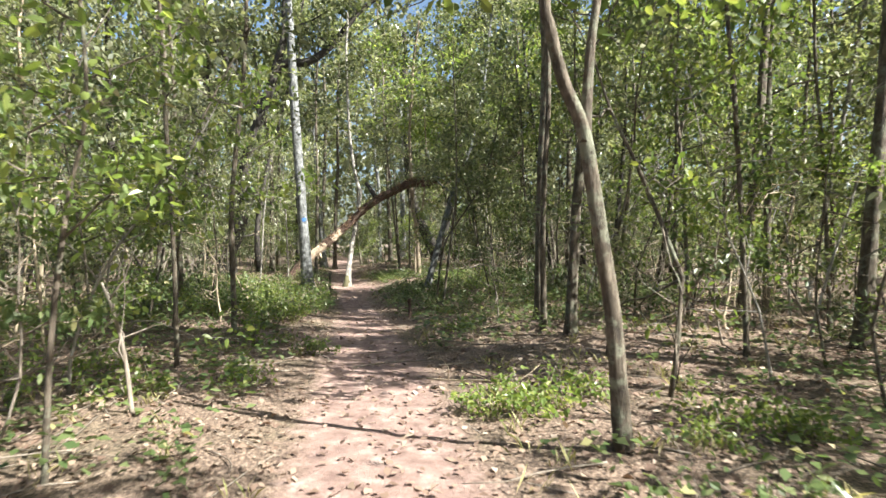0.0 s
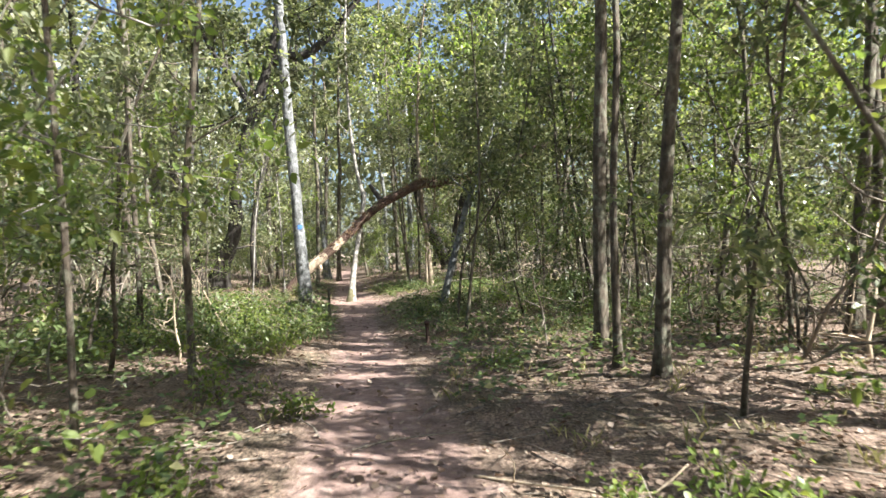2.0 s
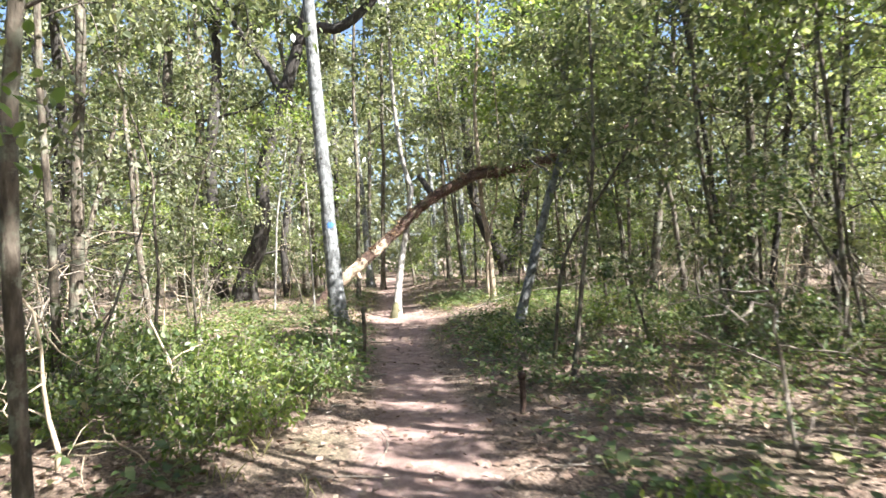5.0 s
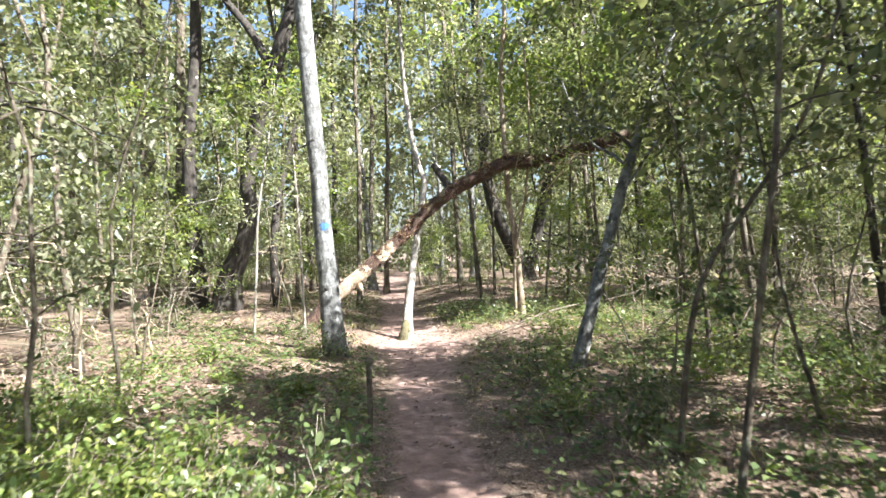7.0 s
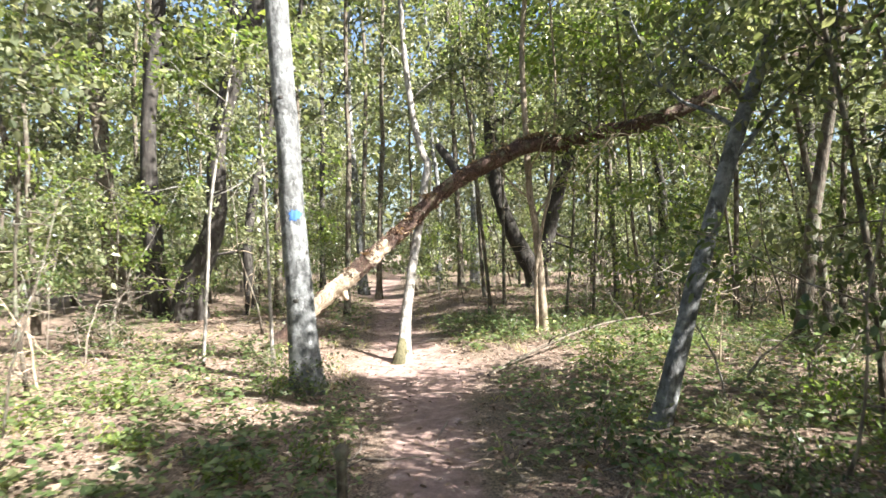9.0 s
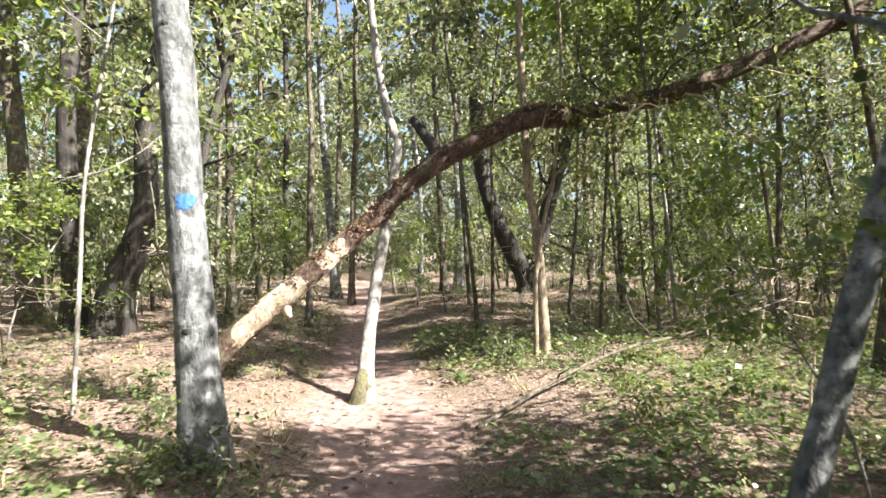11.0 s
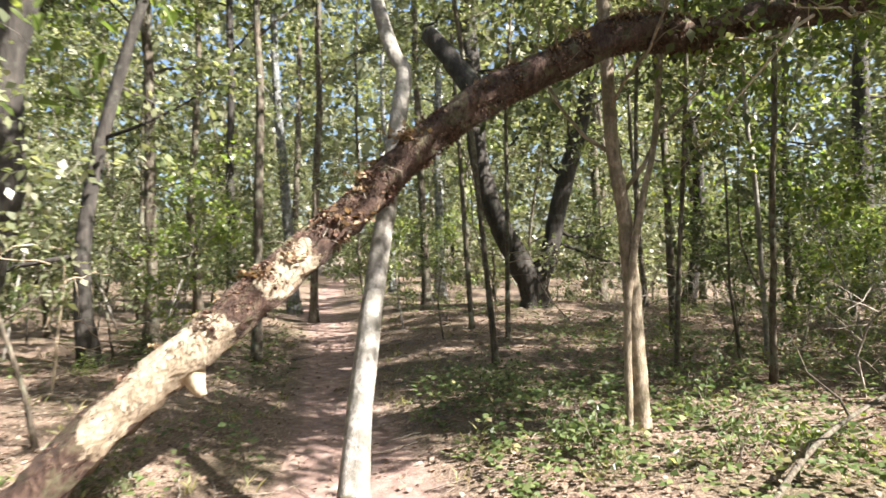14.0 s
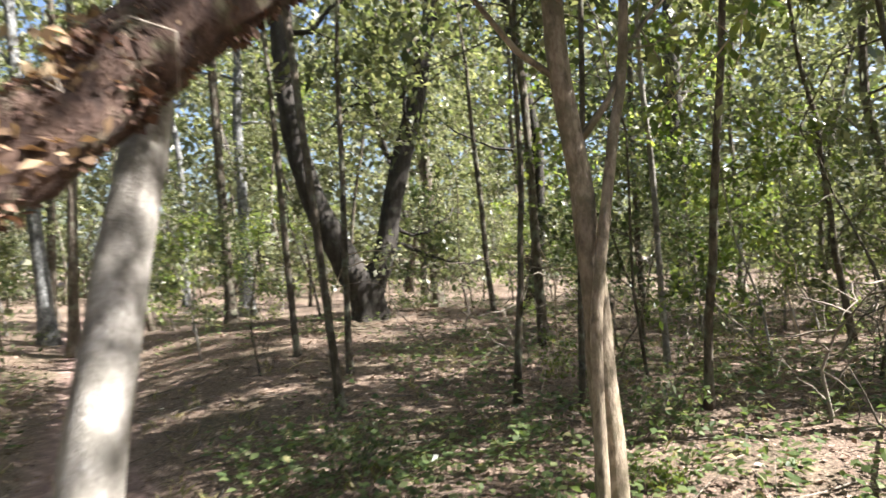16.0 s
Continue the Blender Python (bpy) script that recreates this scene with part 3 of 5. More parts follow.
def leaning_trunk():
    """The long dead trunk that leans across the trail on the slim tree."""
    rng = np.random.default_rng(21)
    line = ((-5.27, 22.15, -0.08), (-4.99, 22.21, 0.27), (-4.53, 22.31, 0.74), (-4.07, 22.43, 1.13), (-3.74, 22.62, 1.46), (-3.3, 22.85, 1.87), (-3.02, 22.98, 2.17), (-2.52, 23.17, 2.6), (-1.85, 23.41, 2.99), (-1.35, 23.57, 3.24), (-0.9, 23.72, 3.29),
            (-0.62, 23.75, 3.29), (-0.21, 23.79, 3.44), (0.43, 23.85, 3.55), (1.23, 23.9, 3.82), (2.5, 24.0, 4.38), (3.74, 24.11, 4.98), (5.06, 24.22, 5.57), (6.98, 24.4, 6.22))
    root = np.array((-5.15, 22.17, float(ground_z(-5.15, 22.17))))
    thing = tagged(new("leaning_dead_trunk"), "dead reddish-brown trunk leaning across the trail, partly stripped of bark", "fallen tree")
    thing.location = root
    pts = spline([np.array(p) - root for p in line], 120)
    rad = np.interp(np.linspace(0, 1, 120), (0, 0.107, 0.267, 0.45, 0.53, 0.62, 0.75, 1), (0.15, 0.125, 0.115, 0.118, 0.15, 0.112, 0.11, 0.08))
    tb = Tubes()
    tb.tube(pts, rad, 26, 0.16, 1.0, 7.0, 0.25)
    v = np.array(tb.v)
    v += rng.normal(size=v.shape) * 0.01
    tb.v = v.tolist()
    under(new("trunk", tb.mesh("trunk", BARK_RED)), thing)
    # bark gone along the lower stretch, on the side that faces the walker
    trunk = next(o for o in thing.children if o.name.startswith("trunk")).data
    s = np.repeat(np.linspace(0, 1, 120), 26)
    rel = np.array(tb.v) - np.repeat(pts, 26, 0)
    face = -rel[:, 1] / (np.linalg.norm(rel, axis=1) + 1e-9) - 0.35 * rel[:, 2] / (np.linalg.norm(rel, axis=1) + 1e-9)
    run = np.interp(s, (0, 0.06, 0.1, 0.16, 0.178, 0.195, 0.21, 0.235, 0.255, 0.3, 1), (0, 0.12, 0.6, 0.7, 0.3, 0.25, 0.6, 0.6, 0.1, 0.0, 0.0))
    at = trunk.attributes.new("peeled", "FLOAT", "POINT")
    at.data.foreach_set("value", run * np.clip(0.55 + 0.75 * face, 0, 1.2))
    stub = Tubes()
    q = np.array((-4.24, 22.4, 0.98)) - root
    stub.tube(spline((q, q + np.array((0.03, -0.03, -0.1)), q + np.array((0.1, -0.06, -0.23))), 9), np.linspace(0.13, 0.03, 9), 7, 0.22, 1.0, 16)
    tagged(under(new("broken_stub", stub.mesh("broken_stub", WOOD_BARE)), thing), "pale broken branch stub")
    up = Tubes()
    q = np.array((-2.42, 23.26, 2.64)) - root
    up.tube(spline((q, q + np.array((-0.2, 0.15, 0.3)), q + np.array((-0.42, 0.3, 0.62))), 10), np.linspace(0.085, 0.06, 10), 10, 0.2, 2.0, 12)
    tagged(under(new("broken_limb", up.mesh("broken_limb", BARK_DARK)), thing), "short broken limb stump")
    # shaggy bark and dead fern on the upper side
    n = 20000
    f = np.clip(rng.beta(2.0, 2.2, n) * 95 + 8, 0, 118)
    i = f.astype(int)
    base = pts[i] + (pts[i + 1] - pts[i]) * (f - i)[:, None]
    ang = np.where((rng.uniform(size=n) < 0.6) & (f > 30) & (f < 90), rng.uniform(-np.pi, np.pi, n), rng.normal(0, 0.75, n))
    tang = pts[i + 1] - pts[i]
    tang /= np.linalg.norm(tang, axis=1)[:, None]
    upv = np.array((0, 0, 1.0)) - tang * tang[:, 2:3]
    upv /= np.linalg.norm(upv, axis=1)[:, None]
    sidev = np.cross(tang, upv)
    out = upv * np.cos(ang)[:, None] + sidev * np.sin(ang)[:, None]
    pos = base + out * (rad[i] * 0.97)[:, None]
    me = leaf_mesh("shaggy_bark", DEAD_FERN, pos, out * 0.8 + rng.normal(size=(n, 3)) * 0.6, rng.uniform(0.008, 0.036, n) * (0.7 + 0.6 * np.sin(f * 1.7) * np.sin(f * 0.61 + 2)), rng, 0.2, 0.35)
    tagged(under(new("shaggy_bark", me), thing), "curled flakes of bark and dead fern")
    tuft_at, tuft_way, tuft_size = [], [], []
    for k in range(30):
        i = int(16 + 58 * (k / 29) ** 0.85) if k < 26 else (30, 41, 58, 63)[k - 26]
        big = 1.4 if k >= 26 else rng.uniform(0.5, 1.0)
        m = int(80 * big)
        tuft_at.append(pts[i] + np.array((rng.normal() * 0.05, rng.uniform(-0.08, 0.06), rad[i] * 0.86)) + rng.normal(size=(m, 3)) * np.array((0.06, 0.045, 0.02)) * big)
        tuft_way.append(rng.normal(size=(m, 3)) * 0.8 + np.array((0, 0, 0.5)))
        tuft_size.append(rng.uniform(0.02, 0.06, m) * (0.7 + 0.3 * big))
    me = leaf_mesh("dry_fern", DRY_FERN, np.vstack(tuft_at), np.vstack(tuft_way), np.concatenate(tuft_size), rng, 0.1, 0.3)
    tagged(under(new("dry_fern", me), thing), "dry curled tan fern tufts", kind="stuff")
    for k in range(26):
        vine = Tubes()
        i = int(rng.uniform(20, 100))
        vine.tube(wander(pts[i] + np.array((0, rng.uniform(-0.09, 0.05), rad[i] * 0.9)), rng.normal(size=3) + np.array((0.3, 0, 0.6)), rng.uniform(0.15, 0.5), 5, rng, 1.3, -0.6), np.linspace(0.006, 0.002, 5), 3)
        under(new("dead_twig", vine.mesh("dead_twig", TWIG)), thing)
    # pale twiggy limbs with fresh leaves that hang from it beside the trail
    fresh = []
    for p0, way, ln in (((0.21, 23.69, 3.42), (-0.9, -0.1, -0.35), 1.25), ((0.09, 23.69, 3.4), (-0.7, -0.25, -0.75), 1.35), ((0.5, 23.69, 3.48), (-0.2, -0.5, -0.7), 1.1), ((0.74, 23.69, 3.55), (0.7, -0.5, -0.25), 1.5), ((1.09, 23.7, 3.68), (0.8, -0.4, -0.5), 1.5), ((-0.2, 23.75, 3.4), (-0.6, 0.4, -0.2), 1.0), ((1.56, 23.7, 3.9), (0.4, -0.6, -0.3), 1.6)):
        lb, apart = Tubes(), []
        limb_with_twigs(lb, np.array(p0) - root, way, ln, 0.016, rng, fresh, 15, 0.09, 8, 0.25, 5, 0.15, apart)
        limb_part("limb", lb, apart, WOOD_BARE, thing, "pale crooked limb")
    tagged(under(new("crown", crown_mesh("crown", LEAF_FRESH, fresh, 0.07, rng, root, oval=True)), thing), "light green leaves on pale twigs")
    # a leafy end beyond the trail
    leaves = []
    for k in range(9):
        i, lb, apart = 80 + k * 4, Tubes(), []
        limb_with_twigs(lb, pts[i], rng.normal(size=3) * np.array((1, 0.8, 0.6)) + np.array((0.3, -0.1, 0.25)), rng.uniform(0.9, 1.8), 0.022, rng, leaves, 22, 0.14, 6, 0.2, apart=apart)
        limb_part("limb", lb, apart, BARK_DARK, thing)
    under(new("crown", crown_mesh("crown", LEAF_OAK, leaves, 0.09, rng, root)), thing)


leaning_trunk()

# the near crooked tree with its fork, and the three stems on the right
a_tree, _ = placed_tree("crooked_tree", "crooked brown-barked tree forking above head height", ((0.97, 5.1, 0), (0.9, 5.1, 0.8), (0.82, 5.1, 1.3), (0.745, 5.1, 1.79), (0.635, 5.1, 2.07), (0.555, 5.1, 2.38), (0.53, 5.1, 2.55), (0.6, 5.1, 3.2)), 0.09, BARK_BROWN, 6.5, LEAF_FRESH, 6, 0.55, 1.9, 30, 0.09, 14, 16, 0.13, 0.5)
_tb = Tubes()
_tb.tube(spline([np.array(p) - np.array(a_tree.location) for p in ((0.745, 5.1, 1.75), (0.775, 5.12, 2.2), (0.82, 5.13, 2.55), (0.95, 5.2, 3.4), (1.0, 5.3, 4.6))], 20), np.linspace(0.034, 0.014, 20), 10, 0.12, 1.0)
under(new("second_stem", _tb.mesh("second_stem", BARK_BROWN)), a_tree)
placed_tree("straight_tree", "straight dark brown tree beside the trail", ((1.31, 11.0, 0), (1.33, 11.0, 1.75), (1.4, 11.0, 3.75)), 0.15, BARK_BROWN, 10, LEAF_OAK, 6, 0.7, 1.7, 24, 0.11, 15, 14, 0.1)
placed_tree("thin_tree", "thin brown tree beside the trail", ((1.2, 9.8, 0), (1.19, 9.8, 1.6), (1.26, 9.8, 3.0)), 0.078, BARK_BROWN, 6.5, LEAF_FRESH, 7, 0.5, 1.5, 26, 0.09, 16, 12, 0.1)
placed_tree("mossy_tree", "brown tree with a moss-grown foot", ((1.45, 9.35, 0), (1.53, 9.35, 1.7), (1.64, 9.35, 2.9), (1.7, 9.35, 3.6)), 0.118, BARK_BROWN, 8.5, LEAF_OAK, 6, 0.42, 1.8, 24, 0.1, 17, 14, 0.12)
placed_tree("slender_tree", "slender brown sapling on the trail's edge", ((-2.78, 9.9, 0), (-2.82, 9.9, 1.5), (-2.77, 9.9, 2.3), (-2.64, 9.9, 3.6)), 0.075, BARK_BROWN, 6.0, LEAF_OAK, 9, 0.32, 1.5, 26, 0.09, 18, 10, 0.1)
placed_tree("leaning_tree", "grey tree leaning away from the trail", ((-0.62, 18.05, 0), (-0.37, 18.06, 0.85), (-0.15, 18.07, 1.66), (0.03, 18.07, 2.3), (0.36, 18.1, 3.2), (0.6, 18.1, 3.9)), 0.155, BARK_GREY, 7.0, LEAF_OAK, 16, 0.3, 1.7, 44, 0.08, 19, 16, 0.14, thin=0.2)
placed_tree("leafy_tree", "small tree with dense dark green leaves", ((0.75, 17.3, 0), (0.68, 17.3, 1.0), (0.55, 17.3, 2.0), (0.4, 17.3, 2.8)), 0.055, BARK_BROWN, 4.4, LEAF_OAK, 14, 0.45, 1.5, 44, 0.08, 35, 10, 0.1, group="leafy trees beside the trail")
placed_tree("bent_sapling", "thin dark sapling bent over towards the wood", ((-0.28, 14.75, 0), (-0.18, 14.75, 0.86), (-0.04, 14.75, 1.32), (0.19, 14.75, 1.67), (0.38, 14.75, 1.95), (0.66, 14.75, 2.44), (0.9, 14.8, 3.2)), 0.046, BARK_BROWN, 4.6, LEAF_OAK, 8, 0.42, 1.4, 26, 0.085, 20, 10, 0.1)
placed_tree("thin_tree", "thin grey sapling beside the trail", ((-0.15, 14.0, 0), (0.0, 14.0, 1.1), (0.12, 14.0, 2.1)), 0.05, BARK_BROWN, 4.5, LEAF_OAK, 8, 0.4, 1.2, 22, 0.085, 22, 8, 0.1)

placed_tree("leafy_tree", "small tree with pale twigs and light green leaves", ((1.7, 27.4, 0), (1.6, 27.35, 1.2), (1.45, 27.2, 2.4), (1.3, 27.1, 3.2)), 0.08, BARK_PALE, 5.4, LEAF_FRESH, 15, 0.36, 2.3, 34, 0.09, 25, 10, 0.1)
placed_tree("leafy_sapling", "leafy sapling reaching over the trail's edge", ((-2.0, 4.7, 0), (-1.97, 4.72, 0.7), (-1.9, 4.75, 1.4), (-1.8, 4.75, 2.0)), 0.035, BARK_BROWN, 3.2, LEAF_FRESH, 9, 0.35, 1.0, 26, 0.062, 26, 8, 0.1)
placed_tree("leafy_tree", "small tree with a dense dark green crown", ((2.5, 25.0, 0), (2.45, 25.0, 1.2), (2.3, 25.05, 2.6), (2.2, 25.1, 3.4)), 0.07, BARK_BROWN, 5.8, LEAF_OAK, 14, 0.52, 2.1, 44, 0.095, 28, 10, 0.1)
for lx, ly, lh, ls in ((3.0, 8.1, 5.4, 29), (3.7, 11.6, 6.2, 30), (2.7, 14.4, 5.8, 33), (5.0, 10.1, 6.6, 34)):
    placed_tree("leafy_tree", "small tree with bright yellow-green leaves", ((lx, ly, 0), (lx - 0.05, ly, 1.2), (lx - 0.15, ly - 0.05, 2.6), (lx - 0.2, ly, 3.4)), 0.06, BARK_BROWN, lh, LEAF_FRESH, 13, 0.4, 1.9, 34, 0.085, ls, 10, 0.1, group="leafy trees beside the trail")
placed_tree("leafy_tree", "small tree with drooping dark green leaves", ((1.9, 15.6, 0), (1.8, 15.6, 1.2), (1.6, 15.5, 2.4)), 0.07, BARK_BROWN, 5.0, LEAF_OAK, 10, 0.35, 1.9, 26, 0.085, 27, 10, 0.1)


def old_oak():
    """The dark curving oak with an arching limb."""
    line = ((-8.62, 26.3, 0.05), (-8.46, 26.3, 0.85), (-8.15, 26.3, 1.6), (-7.92, 26.3, 2.4), (-7.92, 26.3, 3.73), (-7.62, 26.3, 5.0), (-7.04, 26.3, 6.6), (-6.62, 26.3, 7.97))
    tree, pts = placed_tree("old_oak", "dark curving old oak with an arching limb", line, 0.5, BARK_DARK, 12.8, LEAF_OAK, 8, 0.66, 4.2, 46, 0.115, 23, 22, 0.14, 0.75, thin=0.4, split=True)
    root = np.array(tree.location)
    for way, r in ((((-6.78, 26.3, 7.65), (-6.14, 26.3, 8.13), (-5.4, 26.3, 8.13), (-4.45, 26.3, 8.82), (-3.49, 26.3, 9.98), (-2.43, 26.3, 10.72), (-0.84, 26.3, 11.25)), 0.18), (((-7.2, 26.3, 6.17), (-7.84, 26.4, 7.33), (-8.8, 26.6, 8.6), (-9.64, 26.8, 10.5)), 0.13)):
        tb, leaves = Tubes(), []
        p = spline([np.array(q) - root for q in way], 26)
        tb.tube(p, np.linspace(r, r * 0.35, 26), 14, 0.14, 1.5, 4)
        rng = np.random.default_rng(31)
        under(new("limb", tb.mesh("limb", BARK_DARK)), tree)
        for k in range(7):
            sb, apart = Tubes(), []
            limb_with_twigs(sb, p[10 + 2 * k], rng.normal(size=3) + np.array((0, 0, 0.6)), 2.2, 0.035, rng, leaves, 40, 0.2, 7, apart=apart)
            limb_part("branch", sb, apart, BARK_DARK, tree)
        under(new("crown", crown_mesh("crown", LEAF_OAK, leaves, 0.105, rng)), tree)


old_oak()


def forked_oak():
    line = ((-0.62, 33, 0.2), (-0.67, 33, 0.75), (-1.24, 33, 1.8), (-1.7, 33, 2.93), (-1.94, 33, 4.14))
    tree, pts = placed_tree("forked_oak", "dark oak dividing low into two heavy limbs", line, 0.52, BARK_DARK, 11, LEAF_OAK, 7, 0.45, 3.6, 46, 0.105, 24, 18, 0.14, 0.5, thin=0.4, split=True)
    root = np.array(tree.location)
    tb, leaves, rng = Tubes(), [], np.random.default_rng(32)
    p = spline([np.array(q) - root for q in ((-0.62, 32.98, 0.3), (-0.57, 32.95, 0.9), (-0.32, 33, 1.56), (-0.06, 33, 2.82), (0.39, 33, 4.42), (0.83, 33, 6.5), (1.5, 33, 9))], 34)
    tb.tube(p, np.linspace(0.25, 0.13, 34), 16, 0.12, 0.5, 4)
    under(new("second_trunk", tb.mesh("second_trunk", BARK_DARK)), tree)
    for k in range(8):
        sb, apart = Tubes(), []
        limb_with_twigs(sb, p[12 + 2 * k], rng.normal(size=3) + np.array((0, 0, 0.5)), 2.4, 0.05, rng, leaves, 46, 0.2, 7, apart=apart)
        limb_part("branch", sb, apart, BARK_DARK, tree)
    under(new("crown", crown_mesh("crown", LEAF_OAK, leaves, 0.105, rng)), tree)


forked_oak()

# other stems whose place shows
# x, y, lean in x per metre, diameter, height, bark, seed
STEMS_NEAR = (
    (4.41, 8.5, 0.07, 0.17, 9, BARK_BROWN, 41), (4.8, 12.2, 0.08, 0.17, 10, BARK_BROWN, 43), (7.6, 10.2, 0.04, 0.18, 10, BARK_BROWN, 78), (5.2, 6.6, 0.02, 0.14, 9, BARK_BROWN, 79),
    (7.8, 5.4, 0.0, 0.2, 11, BARK_BROWN, 80), (5.6, 8.7, -0.03, 0.1, 7, BARK_BROWN, 81), (-2.6, 7.7, -0.04, 0.05, 5, BARK_BROWN, 82), (-5.3, 8.4, 0.03, 0.09, 7, BARK_BROWN, 60),
    (-3.6, 5.6, -0.03, 0.16, 8, BARK_PALE, 63),
)
STEMS_MIDDLE = (
    (6.6, 13.6, 0.19, 0.1, 8, BARK_PALE, 42), (2.9, 17.4, 0.0, 0.17, 5.2, BARK_BROWN, 56), (3.2, 17.7, 0.12, 0.11, 4.9, BARK_DARK, 57), (3.9, 17.2, 0.08, 0.13, 5.2, BARK_DARK, 58),
    (2.5, 17.1, -0.12, 0.09, 6, BARK_DARK, 59), (5.4, 12.6, 0.0, 0.14, 8, BARK_BROWN, 77), (4.4, 14.2, 0.0, 0.1, 7, BARK_BROWN, 83), (7.6, 12.4, 0.02, 0.2, 11, BARK_BROWN, 84),
    (-4.6, 12.6, -0.03, 0.08, 6, BARK_BROWN, 61), (-6.0, 14.8, 0.05, 0.16, 9, BARK_BROWN, 62), (-4.9, 21.2, -0.04, 0.05, 4, BARK_PALE, 67), (-5.6, 20.6, 0.06, 0.045, 4, BARK_PALE, 68),
)
STEMS_BEYOND = (
    (-9.6, 26.9, -0.05, 0.42, 13, BARK_DARK, 44), (-11.1, 27.8, -0.09, 0.45, 13, BARK_BROWN, 45), (-12.2, 31.2, 0.0, 0.45, 14, BARK_BROWN, 46), (-7.8, 29.9, 0.0, 0.22, 10, BARK_BROWN, 47),
    (-2.2, 30.0, -0.06, 0.1, 7, BARK_BROWN, 48), (-1.7, 28.8, 0.0, 0.085, 6, BARK_BROWN, 55), (0.15, 26.6, 0.04, 0.07, 6, BARK_BROWN, 64), (2.6, 25.2, 0.0, 0.1, 7, BARK_BROWN, 65),
    (-5.6, 28.6, 0.02, 0.15, 11, BARK_BROWN, 73), (-7.4, 33.0, 0.0, 0.2, 13, BARK_DARK, 74), (-2.0, 27.4, -0.1, 0.09, 9, BARK_BROWN, 75), (1.2, 29.5, -0.05, 0.14, 11, BARK_BROWN, 76),
)
STEMS_FAR = (
    (1.87, 33.1, -0.08, 0.12, 8, BARK_BROWN, 49), (1.63, 36.1, -0.05, 0.26, 11, BARK_BROWN, 50), (-2.75, 39.7, -0.01, 0.33, 12, BARK_GREY, 51), (-6.95, 37.2, -0.07, 0.32, 12, BARK_GREY, 52),
    (5.7, 39.4, -0.1, 0.19, 10, BARK_BROWN, 54), (9.8, 37.5, -0.05, 0.6, 13, BARK_DARK, 66), (-5.9, 34.6, 0.03, 0.2, 13, BARK_BROWN, 69), (-3.1, 35.6, -0.04, 0.22, 14, BARK_BROWN, 70),
    (-7.9, 41.2, 0.04, 0.25, 15, BARK_BROWN, 71), (-4.7, 44.8, 0.0, 0.25, 15, BARK_GREY, 72),
)
STEMS = STEMS_NEAR + STEMS_MIDDLE + STEMS_BEYOND + STEMS_FAR
for x, y, lean, dia, high, brk, seed in STEMS:
    small = dia < 0.13
    placed_tree("thin_tree" if small else "tree", "thin upright sapling with sparse green leaves" if small else ("dark heavy-trunked tree in the wood" if brk is BARK_DARK else "brown-trunked broadleaf tree in the wood"),
                ((x, y, 0), (x + lean * 1.2, y + 0.03, 1.2), (x + lean * 2.6, y - 0.02, 2.6), (x + lean * 4, y, 4.0)) if high > 4.5 else ((x, y, 0), (x + lean * 1.2, y, 1.2), (x + lean * 2.2, y, 2.2)),
                dia, brk, high, (LEAF_OAK, LEAF_GREY, LEAF_FRESH)[seed % 3] if small else (LEAF_OAK, LEAF_GREY)[seed % 2], 7 if small else 8, 0.38, 1.5 if small else 2.8, 24 if small else 32, 0.09 if small else 0.13, seed, 10 if small else 16, 0.1, group="trees of the wood")


# ---- the wood: kinds that repeat ----
def wood_tree(height, dia, brk, leaf_mat, reach, crown_from, per_twig, leaf_size, seed, limbs=7):
    rng = np.random.default_rng(seed)
    tree = tagged(new("tree"), "slender broadleaf tree of the surrounding wood", "tree", "trees of the wood")
    pts = wander((0, 0, -0.15), (rng.normal() * 0.06, rng.normal() * 0.06, 1), height, 16, rng, 0.26, 0.5)
    tb = Tubes()
    tb.tube(pts, dia / 2 * np.linspace(1, 0.25, 16), 9, 0.1, seed, 3, 0.5)
    under(new("trunk", tb.mesh("trunk", brk)), tree)
    leaves = []
    for k in range(limbs):
        u = crown_from + (0.98 - crown_from) * (k + rng.uniform(0.1, 0.9)) / limbs
        a = k * 2.4 + rng.uniform(-0.6, 0.6)
        lb = Tubes()
        limb_with_twigs(lb, pts[int(u * 15)], (math.cos(a), math.sin(a), 0.05 + 0.5 * u), reach * (1.15 - 0.55 * u) * rng.uniform(0.7, 1.2), max(0.01, dia * 0.2 * (1.1 - u)), rng, leaves, int(per_twig * 1.35), 0.2, 7, 0.3, 4, 0.3)
        under(new("limb", lb.mesh("limb", brk)), tree)
    leaves = [c for c in leaves if rng.uniform() < 0.74]
    under(new("crown", crown_mesh("crown", leaf_mat, leaves, leaf_size, rng, oval=leaf_size < 0.1)), tree)
    return tree


